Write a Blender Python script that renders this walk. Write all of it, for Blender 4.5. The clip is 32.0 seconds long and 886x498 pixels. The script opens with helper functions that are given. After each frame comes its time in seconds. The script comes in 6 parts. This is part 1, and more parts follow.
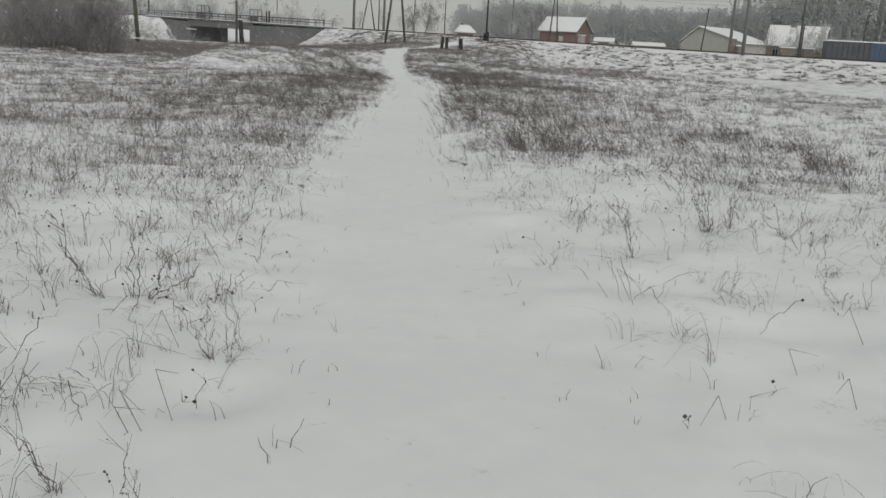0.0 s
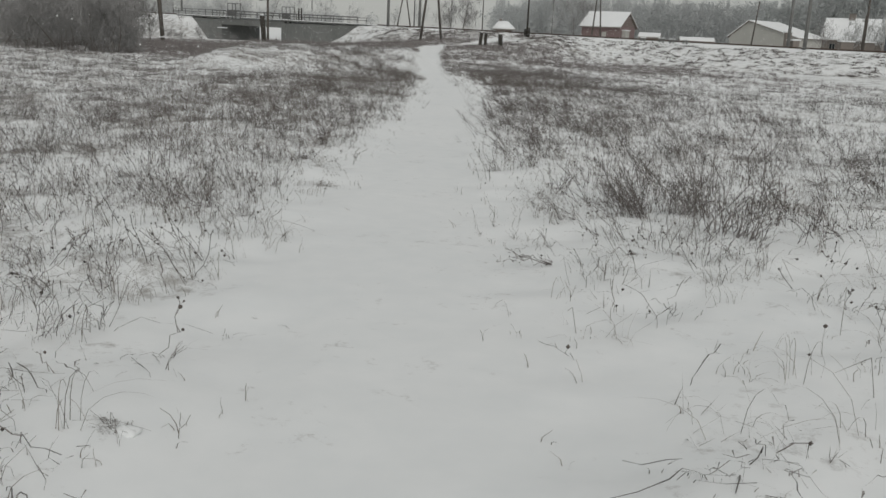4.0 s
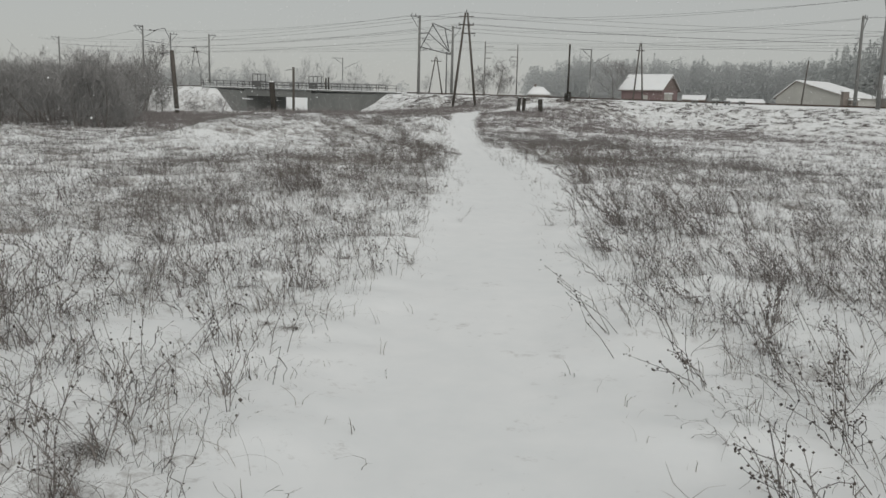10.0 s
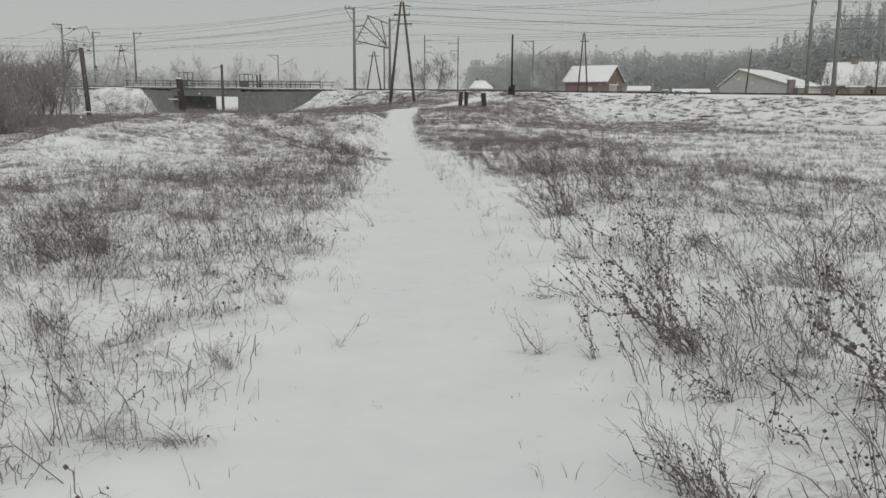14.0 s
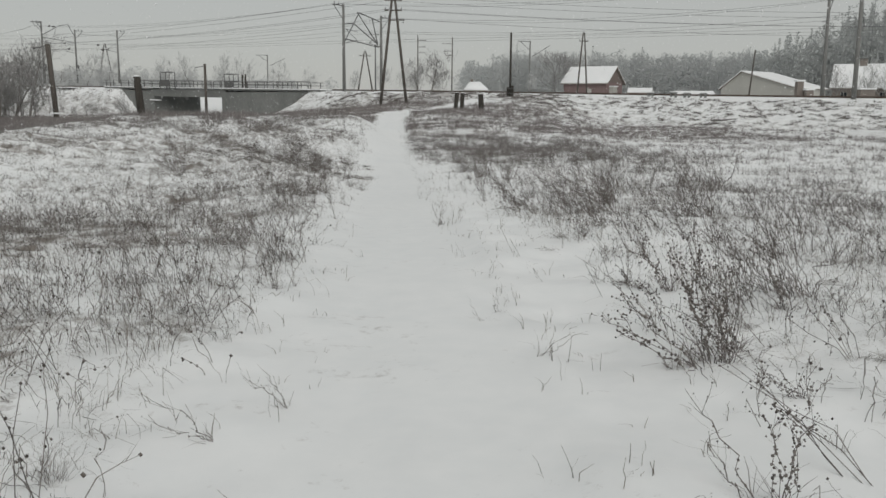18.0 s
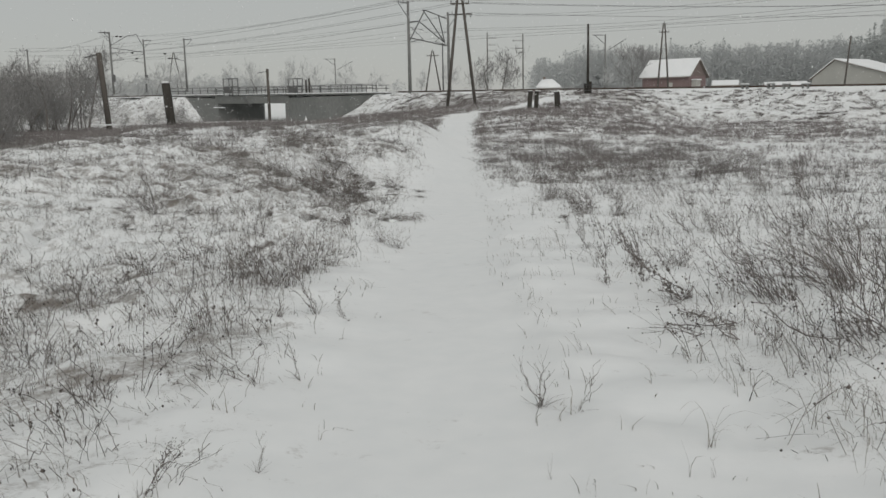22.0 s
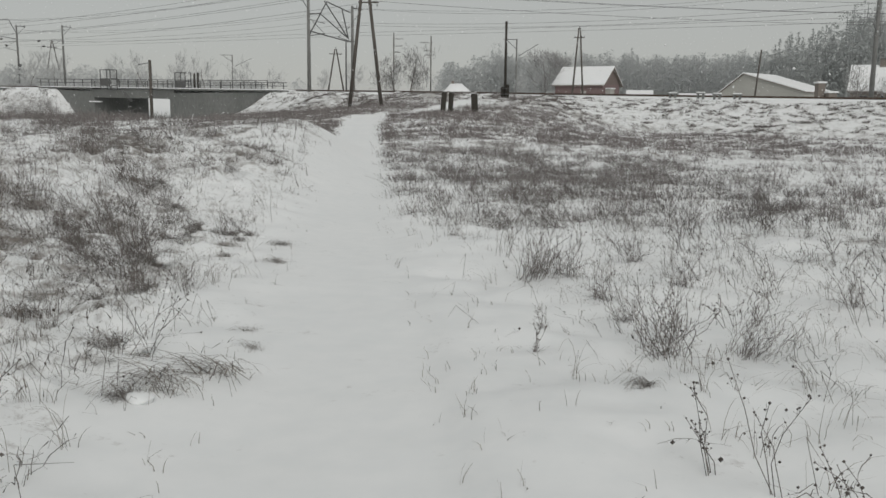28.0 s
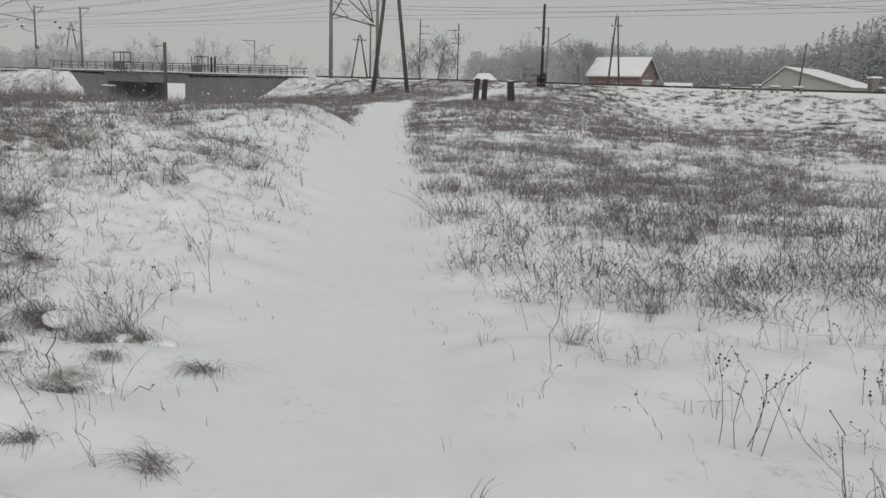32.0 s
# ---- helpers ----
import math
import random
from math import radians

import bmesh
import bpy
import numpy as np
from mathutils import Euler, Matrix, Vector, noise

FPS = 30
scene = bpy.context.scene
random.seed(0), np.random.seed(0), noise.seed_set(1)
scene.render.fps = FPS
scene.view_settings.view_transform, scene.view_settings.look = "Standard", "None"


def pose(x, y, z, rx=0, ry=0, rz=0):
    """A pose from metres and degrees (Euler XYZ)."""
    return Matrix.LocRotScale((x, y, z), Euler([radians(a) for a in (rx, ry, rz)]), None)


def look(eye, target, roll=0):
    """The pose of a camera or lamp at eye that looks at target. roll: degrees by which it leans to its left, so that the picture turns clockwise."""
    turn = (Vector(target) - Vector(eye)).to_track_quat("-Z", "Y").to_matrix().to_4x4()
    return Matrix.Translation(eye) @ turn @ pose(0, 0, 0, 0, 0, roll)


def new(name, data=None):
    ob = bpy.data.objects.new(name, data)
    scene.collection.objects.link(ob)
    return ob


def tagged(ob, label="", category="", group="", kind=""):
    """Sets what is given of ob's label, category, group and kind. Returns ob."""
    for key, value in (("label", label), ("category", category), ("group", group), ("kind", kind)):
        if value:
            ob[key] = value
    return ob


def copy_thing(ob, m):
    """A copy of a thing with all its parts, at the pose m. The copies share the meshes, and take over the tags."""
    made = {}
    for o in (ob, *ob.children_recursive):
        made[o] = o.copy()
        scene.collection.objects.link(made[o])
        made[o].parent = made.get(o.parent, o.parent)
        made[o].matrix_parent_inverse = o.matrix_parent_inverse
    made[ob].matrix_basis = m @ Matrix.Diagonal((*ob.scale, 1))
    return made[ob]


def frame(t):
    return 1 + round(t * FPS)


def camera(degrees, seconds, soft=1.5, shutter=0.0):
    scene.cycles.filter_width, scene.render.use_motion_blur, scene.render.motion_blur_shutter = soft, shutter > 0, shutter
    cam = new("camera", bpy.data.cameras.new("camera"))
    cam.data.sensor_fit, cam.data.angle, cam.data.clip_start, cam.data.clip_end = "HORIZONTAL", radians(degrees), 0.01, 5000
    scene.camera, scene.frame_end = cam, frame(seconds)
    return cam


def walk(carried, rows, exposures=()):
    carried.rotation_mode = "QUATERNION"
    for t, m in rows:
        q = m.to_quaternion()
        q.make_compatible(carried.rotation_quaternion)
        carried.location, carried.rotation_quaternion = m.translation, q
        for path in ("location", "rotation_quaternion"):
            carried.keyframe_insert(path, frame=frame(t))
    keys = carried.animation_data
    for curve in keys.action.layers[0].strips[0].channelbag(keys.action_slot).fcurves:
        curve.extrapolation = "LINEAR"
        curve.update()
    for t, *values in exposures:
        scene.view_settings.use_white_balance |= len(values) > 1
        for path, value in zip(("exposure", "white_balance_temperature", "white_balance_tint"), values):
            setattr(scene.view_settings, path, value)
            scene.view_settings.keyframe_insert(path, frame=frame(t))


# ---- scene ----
cam = camera(54.1, 32.0, soft=1.5)
METRES, EYE, TILT, LEAN, TURN = 53.6, 1.5, 0.0, 0.0, 4.9
ROWS = [
    (0.0, -0.0205, 0.0077, -0.0019, 0.07, -13.43, -3.02),
    (0.5, -0.0205, 0.022, -0.0022, -1.33, -14.04, -2.21),
    (1.0, -0.0199, 0.0378, -0.0027, -0.7, -14.1, -2.31),
    (1.5, -0.0211, 0.0518, -0.0021, 0.85, -13.95, -2.71),
    (2.0, -0.0191, 0.0679, -0.0032, 2.27, -14.24, -3.44),
    (2.5, -0.0202, 0.0828, -0.004, 1.24, -15.09, -3.44),
    (3.0, -0.019, 0.1032, -0.0051, 0.6, -14.77, -2.62),
    (3.5, -0.0208, 0.1176, -0.0048, 2.46, -13.71, -2.57),
    (5.5, -0.0333, 0.1683, -0.0052, 1.55, -13.62, -1.83),
    (6.0, -0.0359, 0.1864, -0.0047, -0.3, -12.14, -1.66),
    (6.5, -0.0354, 0.2019, -0.0067, -1.1, -11.88, -1.93),
    (7.0, -0.0364, 0.2202, -0.007, -1.5, -11.96, -3.94),
    (7.5, -0.0345, 0.2408, -0.0079, -0.6, -11.67, -3.97),
    (8.0, -0.0346, 0.2548, -0.0075, 0.74, -11.67, -3.08),
    (8.5, -0.0328, 0.2744, -0.0076, -1.26, -13.81, -3.12),
    (9.0, -0.0333, 0.29, -0.0062, 0.94, -12.9, -2.64),
    (9.5, -0.0344, 0.304, -0.0077, -0.26, -11.87, -3.15),
    (10.0, -0.0367, 0.3188, -0.0081, 4.53, -9.44, -1.42),
    (10.5, -0.0397, 0.3348, -0.0076, 1.38, -9.79, -1.51),
    (11.0, -0.0383, 0.3521, -0.0087, 0.81, -10.15, -1.18),
    (11.5, -0.0386, 0.3652, -0.0087, 0.3, -9.94, -1.57),
    (12.0, -0.0347, 0.3822, -0.0093, -0.4, -9.73, -1.86),
    (12.5, -0.0353, 0.3933, -0.009, 1.65, -8.96, -1.04),
    (13.0, -0.0353, 0.4097, -0.0092, 2.13, -9.01, -0.22),
    (13.5, -0.0341, 0.4238, -0.009, 1.74, -9.37, -0.18),
    (14.0, -0.0355, 0.4389, -0.0088, 0.77, -9.64, -0.25),
    (14.5, -0.0355, 0.456, -0.0088, 2.23, -9.25, -0.13),
    (15.0, -0.0372, 0.4709, -0.01, 1.38, -8.87, 0.06),
    (15.5, -0.0372, 0.4901, -0.0109, 0.45, -9.09, -0.29),
    (17.5, -0.0392, 0.5389, -0.0088, 0.5, -10.06, -0.79),
    (18.0, -0.0389, 0.5584, -0.0086, 0.33, -9.53, -0.43),
    (18.5, -0.0399, 0.5736, -0.0085, 0.25, -9.43, -0.52),
    (19.0, -0.0381, 0.5951, -0.0087, 0.23, -9.85, -0.43),
    (19.5, -0.0387, 0.6076, -0.0087, 1.76, -9.67, -0.58),
    (20.0, -0.038, 0.626, -0.0091, 2.95, -9.64, 0.09),
    (20.5, -0.0382, 0.6394, -0.0089, 4.77, -9.41, 0.55),
    (21.0, -0.0391, 0.6576, -0.0085, 5.47, -9.59, 0.48),
    (21.5, -0.0392, 0.6724, -0.0078, 5.77, -9.15, 1.1),
    (22.0, -0.0426, 0.688, -0.0074, 4.91, -9.5, 1.17),
    (22.5, -0.0434, 0.7033, -0.0083, 3.53, -9.55, 0.11),
    (23.0, -0.0473, 0.7195, -0.0084, 3.27, -10.12, -0.66),
    (23.5, -0.0499, 0.7322, -0.0082, 3.38, -10.6, -0.66),
    (24.0, -0.0518, 0.7474, -0.008, 3.34, -10.59, -0.38),
    (24.5, -0.0541, 0.7665, -0.0086, 2.01, -10.55, -0.22),
    (25.0, -0.0544, 0.7825, -0.0091, 1.37, -9.72, -0.57),
    (25.5, -0.0556, 0.7971, -0.01, -0.62, -9.24, -0.09),
    (26.0, -0.0547, 0.8102, -0.0105, -1.19, -8.97, 0.11),
    (26.5, -0.0551, 0.8259, -0.0112, -0.74, -8.9, -0.84),
    (28.5, -0.0528, 0.8781, -0.0136, -1.45, -9.57, -0.62),
    (29.0, -0.0545, 0.8921, -0.0142, -1.74, -9.99, -0.96),
    (29.5, -0.0541, 0.9054, -0.0156, -0.52, -10.11, -0.9),
    (30.0, -0.0564, 0.924, -0.0158, 0.81, -10.22, -0.92),
    (30.5, -0.0573, 0.9384, -0.0167, 1.04, -10.09, -1.47),
    (31.0, -0.0599, 0.9518, -0.0163, 1.75, -10.23, -1.53),
    (31.5, -0.0612, 0.9673, -0.0167, 1.01, -9.98, -1.38),
    (32.0, -0.0612, 0.9826, -0.0164, 0.28, -9.82, -1.55),
]
EXPOSURES = [(0, -0.16), (4, -0.17), (8, -0.06), (12, -0.03), (14, -0.01), (18, -0.02), (20, -0.04), (22, -0.08), (26, -0.09), (29, -0.06), (32, -0.07)]
walk(cam, [(t, pose(0, 0, EYE, TILT, LEAN, TURN) @ pose(METRES * x, METRES * y, METRES * z, 90 + pitch, roll, yaw)) for t, x, y, z, yaw, pitch, roll in ROWS],
     exposures=EXPOSURES)

# ---- world and light: an overcast winter sky, falling snow ----
SUN_EL, SUN_ROT = radians(28), radians(150)
world = bpy.data.worlds.new("overcast_sky")
scene.world = world
world.use_nodes = True
wn, wl = world.node_tree.nodes, world.node_tree.links
wn.clear()
w_out = wn.new("ShaderNodeOutputWorld")
w_bg = wn.new("ShaderNodeBackground")
w_sky = wn.new("ShaderNodeTexSky")
w_sky.sky_type, w_sky.sun_disc = "NISHITA", False
w_sky.sun_elevation, w_sky.sun_rotation = SUN_EL, SUN_ROT
w_mix = wn.new("ShaderNodeMixRGB")
w_mix.inputs["Fac"].default_value = 0.93
w_mix.inputs["Color2"].default_value = (4.55, 4.62, 4.47, 1)
wl.new(w_sky.outputs["Color"], w_mix.inputs["Color1"])
wl.new(w_mix.outputs["Color"], w_bg.inputs["Color"])
w_bg.inputs["Strength"].default_value = 0.1
wl.new(w_bg.outputs["Background"], w_out.inputs["Surface"])
sun_data = bpy.data.lights.new("sun", "SUN")
sun_data.energy, sun_data.angle, sun_data.color = 1.32, radians(60), (1.0, 0.98, 0.95)
sun = new("sun", sun_data)
sun.matrix_world = look((30, -40, 60), (0, 40, 0))


# ---- materials ----
def material(name, rough=0.9, metal=0.0):
    m = bpy.data.materials.new(name)
    m.use_nodes = True
    b = m.node_tree.nodes["Principled BSDF"]
    b.inputs["Roughness"].default_value = rough
    b.inputs["Metallic"].default_value = metal
    b.inputs["Specular IOR Level"].default_value = 0.25
    return m, m.node_tree.nodes, m.node_tree.links, b


def mottled(name, dark, light, coarse=1.0, fine=18.0, rough=0.9, metal=0.0, bump=0.3, bump_distance=0.02, stretch=(1, 1, 1), random_fac=0.0, island=False, snow=0.0, snow_scale=4.0):
    """Two scales of noise between two colours, fine relief, optional snow caught on faces that look up."""
    m, n, l, b = material(name, rough, metal)
    tc = n.new("ShaderNodeTexCoord")
    mp = n.new("ShaderNodeMapping")
    mp.inputs["Scale"].default_value = stretch
    l.new(tc.outputs["Object"], mp.inputs["Vector"])
    a = n.new("ShaderNodeTexNoise")
    a.inputs["Scale"].default_value, a.inputs["Detail"].default_value = coarse, 4
    f = n.new("ShaderNodeTexNoise")
    f.inputs["Scale"].default_value, f.inputs["Detail"].default_value = fine, 6
    for q in (a, f):
        l.new(mp.outputs["Vector"], q.inputs["Vector"])
    mixv = n.new("ShaderNodeMath")
    mixv.operation = "MULTIPLY_ADD"
    l.new(f.outputs["Fac"], mixv.inputs[0])
    mixv.inputs[1].default_value = 0.55
    half = n.new("ShaderNodeMath")
    half.operation = "MULTIPLY"
    half.inputs[1].default_value = 0.45
    l.new(a.outputs["Fac"], half.inputs[0])
    l.new(half.outputs[0], mixv.inputs[2])
    value = mixv.outputs[0]
    if random_fac:
        src = n.new("ShaderNodeNewGeometry").outputs["Random Per Island"] if island else n.new("ShaderNodeObjectInfo").outputs["Random"]
        ad = n.new("ShaderNodeMath")
        ad.operation = "MULTIPLY_ADD"
        ad.inputs[1].default_value = random_fac
        l.new(src, ad.inputs[0])
        sh = n.new("ShaderNodeMath")
        sh.operation = "SUBTRACT"
        sh.inputs[1].default_value = random_fac / 2
        l.new(value, sh.inputs[0])
        l.new(sh.outputs[0], ad.inputs[2])
        value = ad.outputs[0]
    ramp = n.new("ShaderNodeValToRGB")
    ramp.color_ramp.elements[0].position, ramp.color_ramp.elements[1].position = 0.28, 0.72
    ramp.color_ramp.elements[0].color, ramp.color_ramp.elements[1].color = (*dark, 1), (*light, 1)
    l.new(value, ramp.inputs["Fac"])
    colour = ramp.outputs["Color"]
    if snow:
        geo = n.new("ShaderNodeNewGeometry")
        sep = n.new("ShaderNodeSeparateXYZ")
        l.new(geo.outputs["Normal"], sep.inputs[0])
        sn = n.new("ShaderNodeTexNoise")
        sn.inputs["Scale"].default_value = snow_scale
        l.new(tc.outputs["Object"], sn.inputs["Vector"])
        ma = n.new("ShaderNodeMath")
        ma.operation = "ADD"
        l.new(sep.outputs["Z"], ma.inputs[0])
        l.new(sn.outputs["Fac"], ma.inputs[1])
        mr = n.new("ShaderNodeMapRange")
        mr.inputs["From Min"].default_value, mr.inputs["From Max"].default_value = 1.35 - snow, 1.55 - snow
        l.new(ma.outputs[0], mr.inputs["Value"])
        mx = n.new("ShaderNodeMixRGB")
        mx.inputs["Color2"].default_value = (0.8, 0.81, 0.82, 1)
        l.new(mr.outputs["Result"], mx.inputs["Fac"])
        l.new(colour, mx.inputs["Color1"])
        colour = mx.outputs["Color"]
    l.new(colour, b.inputs["Base Color"])
    if bump:
        bp = n.new("ShaderNodeBump")
        bp.inputs["Strength"].default_value, bp.inputs["Distance"].default_value = bump, bump_distance
        l.new(f.outputs["Fac"], bp.inputs["Height"])
        l.new(bp.outputs["Normal"], b.inputs["Normal"])
    return m


def thin_snow(name):
    """Field snow; where it lies thin (the mesh's thin_snow value) dead grass shows through in flecks, which also stand
    for hummock shade.
    """
    m = mottled(name, (0.755, 0.772, 0.775), (0.83, 0.837, 0.835), 0.35, 5.0, 0.85, bump=0.22, bump_distance=0.02)
    n, l = m.node_tree.nodes, m.node_tree.links
    b = n["Principled BSDF"]
    white = b.inputs["Base Color"].links[0].from_socket
    at = n.new("ShaderNodeAttribute")
    at.attribute_name = "thin_snow"
    tc = n.new("ShaderNodeTexCoord")
    fl = n.new("ShaderNodeTexNoise")
    fl.inputs["Scale"].default_value, fl.inputs["Detail"].default_value, fl.inputs["Roughness"].default_value = 7.0, 9, 0.8
    cl = n.new("ShaderNodeTexNoise")
    cl.inputs["Scale"].default_value, cl.inputs["Detail"].default_value = 1.3, 3
    for q in (fl, cl):
        l.new(tc.outputs["Object"], q.inputs["Vector"])
    s1 = n.new("ShaderNodeMath")
    s1.operation = "MULTIPLY_ADD"
    l.new(cl.outputs["Fac"], s1.inputs[0])
    s1.inputs[1].default_value = 0.42
    l.new(fl.outputs["Fac"], s1.inputs[2])
    s2 = n.new("ShaderNodeMath")
    s2.operation = "MULTIPLY_ADD"
    l.new(at.outputs["Fac"], s2.inputs[0])
    s2.inputs[1].default_value = 0.4
    l.new(s1.outputs[0], s2.inputs[2])
    mr = n.new("ShaderNodeMapRange")
    mr.inputs["From Min"].default_value, mr.inputs["From Max"].default_value = 0.83, 1.08
    l.new(s2.outputs[0], mr.inputs["Value"])
    litter = n.new("ShaderNodeValToRGB")
    litter.color_ramp.elements[0].position, litter.color_ramp.elements[1].position = 0.35, 0.65
    litter.color_ramp.elements[0].color, litter.color_ramp.elements[1].color = (0.1, 0.088, 0.078, 1), (0.26, 0.235, 0.21, 1)
    l.new(fl.outputs["Fac"], litter.inputs["Fac"])
    mx = n.new("ShaderNodeMixRGB")
    l.new(mr.outputs["Result"], mx.inputs["Fac"])
    l.new(white, mx.inputs["Color1"])
    l.new(litter.outputs["Color"], mx.inputs["Color2"])
    l.new(mx.outputs["Color"], b.inputs["Base Color"])
    return m


FIELD = thin_snow("field_snow")
SNOW = mottled("snow", (0.75, 0.767, 0.77), (0.825, 0.832, 0.83), 0.35, 9.0, 0.85, bump=0.35, bump_distance=0.03)
ROOF_SNOW = mottled("roof_snow", (0.77, 0.785, 0.79), (0.84, 0.845, 0.845), 0.5, 3.0, 0.85, bump=0.3)
WEED = mottled("dry_weed_stem", (0.11, 0.104, 0.1), (0.29, 0.275, 0.263), 6, 60, bump=0.0, random_fac=0.5, island=True)
PLANT = mottled("dark_plant_stem", (0.08, 0.071, 0.065), (0.23, 0.207, 0.192), 6, 60, bump=0.0, random_fac=0.5, island=True)
MATTED = mottled("matted_dead_grass", (0.115, 0.107, 0.1), (0.275, 0.256, 0.24), 5, 50, bump=0.0, random_fac=0.5, island=True)
DARK_LITTER = mottled("dark_grass_litter", (0.1, 0.09, 0.08), (0.28, 0.255, 0.235), 14, 80, bump=0.8, bump_distance=0.03)
WEED_DARK = mottled("dry_seed_head", (0.055, 0.048, 0.044), (0.135, 0.118, 0.106), 8, 60, bump=0.0, random_fac=0.5, island=True)
GRASS = mottled("dry_grass", (0.1, 0.089, 0.077), (0.25, 0.225, 0.198), 5, 50, bump=0.0, random_fac=0.5, island=True)
HEATH = mottled("reddish_dry_heath", (0.135, 0.122, 0.118), (0.295, 0.272, 0.264), 5, 50, bump=0.0, random_fac=0.5, island=True)
CONCRETE = mottled("weathered_concrete", (0.12, 0.125, 0.12), (0.24, 0.245, 0.235), 0.25, 6, bump=0.4, stretch=(1, 1, 0.4), snow=0.0)
MAST = mottled("grey_concrete_mast", (0.13, 0.13, 0.125), (0.24, 0.24, 0.23), 1.5, 12, bump=0.3)
OLD_WOOD = mottled("dark_weathered_wood", (0.05, 0.045, 0.04), (0.15, 0.135, 0.12), 1.5, 14, bump=0.5, stretch=(4, 4, 0.4), snow=0.0)
TARRED = mottled("tarred_black_wood", (0.025, 0.023, 0.02), (0.075, 0.068, 0.06), 2, 16, bump=0.5, stretch=(4, 4, 0.5))
STEEL = mottled("dull_grey_steel", (0.1, 0.1, 0.1), (0.2, 0.2, 0.195), 2, 20, 0.6, 0.5, bump=0.1)
RAIL = mottled("rusty_rail_steel", (0.06, 0.045, 0.035), (0.13, 0.1, 0.08), 2, 20, 0.55, 0.6, bump=0.1)
WIRE = mottled("dark_wire", (0.13, 0.13, 0.13), (0.2, 0.2, 0.2), 2, 20, 0.6, 0.4, bump=0.0)
BRICK = mottled("red_painted_boards", (0.17, 0.124, 0.12), (0.23, 0.17, 0.166), 0.6, 9, bump=0.4, stretch=(5, 5, 0.6))
GABLE = mottled("dark_brown_gable_boards", (0.13, 0.105, 0.095), (0.22, 0.18, 0.165), 0.8, 9, bump=0.4, stretch=(5, 5, 0.6))
PLASTER = mottled("cream_plaster", (0.33, 0.325, 0.3), (0.45, 0.445, 0.415), 0.3, 5, bump=0.2)
GREYWALL = mottled("grey_brown_house_wall", (0.16, 0.14, 0.125), (0.27, 0.24, 0.215), 0.5, 7, bump=0.3)
BLUE = mottled("blue_painted_steel", (0.06, 0.085, 0.125), (0.1, 0.14, 0.2), 0.6, 7, 0.6, bump=0.1)
DARKSTEEL = mottled("dark_grey_container", (0.07, 0.075, 0.085), (0.12, 0.125, 0.14), 0.6, 7, 0.6, bump=0.1)
PANE = material("dark_window_glass", 0.1)[0]
PANE.node_tree.nodes["Principled BSDF"].inputs["Base Color"].default_value = (0.03, 0.035, 0.04, 1)
BARK = mottled("dark_bark", (0.1, 0.09, 0.082), (0.22, 0.2, 0.185), 2, 14, bump=0.4, random_fac=0.2)
TWIG = mottled("grey_brown_twigs", (0.17, 0.167, 0.162), (0.36, 0.353, 0.346), 2, 10, bump=0.0, random_fac=0.3, island=True, snow=0.0)
# needles lightened to grey so that haze is painted over the wood
NEEDLE = mottled("hazed_pine_needles", (0.46, 0.475, 0.47), (0.51, 0.525, 0.52), 0.3, 2.0, bump=0.0, random_fac=0.1, island=True)
# far forest: the pale even grey is distance haze put into the base colour
FARWOOD = mottled("hazed_far_forest", (0.52, 0.532, 0.53), (0.56, 0.572, 0.57), 0.12, 1.0, bump=0.0, random_fac=0.05, island=True)
DARK_TWIG = mottled("dark_twigs", (0.2, 0.196, 0.192), (0.34, 0.334, 0.328), 2, 10, bump=0.0, random_fac=0.3, island=True)
# brush far paler than the near thicket: its haze is in this colour
HAZY_BRUSH = mottled("hazed_far_brush", (0.55, 0.558, 0.555), (0.64, 0.648, 0.645), 0.2, 1.5, bump=0.0, random_fac=0.2, island=True)
# twigs of far trees, brought near the sky's tone to imitate haze
HAZED_TWIG = mottled("hazed_far_twigs", (0.42, 0.425, 0.42), (0.58, 0.585, 0.58), 1, 6, bump=0.0, random_fac=0.3, island=True)


def leafy(m, share=0.5):
    """Lets light through thin foliage: half of it scatters on behind."""
    n, l = m.node_tree.nodes, m.node_tree.links
    b = n["Principled BSDF"]
    tr = n.new("ShaderNodeBsdfTranslucent")
    l.new(b.inputs["Base Color"].links[0].from_socket, tr.inputs["Color"])
    mx = n.new("ShaderNodeMixShader")
    mx.inputs["Fac"].default_value = share
    l.new(b.outputs["BSDF"], mx.inputs[1])
    l.new(tr.outputs["BSDF"], mx.inputs[2])
    l.new(mx.outputs["Shader"], n["Material Output"].inputs["Surface"])


# also flattens their contrast, as haze would
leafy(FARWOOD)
leafy(NEEDLE)
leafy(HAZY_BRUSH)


# ---- mesh helpers ----
def mesh_object(name, me, mat, parent=None, label=""):
    if mat and not me.materials:
        me.materials.append(mat)
    ob = new(name, me)
    if parent:
        ob.parent = parent
    if label:
        tagged(ob, label)
    return ob


def part(name, bm, mat, parent=None, label="", smooth=False):
    """Links a bmesh as one mesh object under a thing or a part."""
    me = bpy.data.meshes.new(name)
    bm.normal_update()
    bm.to_mesh(me)
    bm.free()
    if smooth:
        me.polygons.foreach_set("use_smooth", [True] * len(me.polygons))
    return mesh_object(name, me, mat, parent, label)


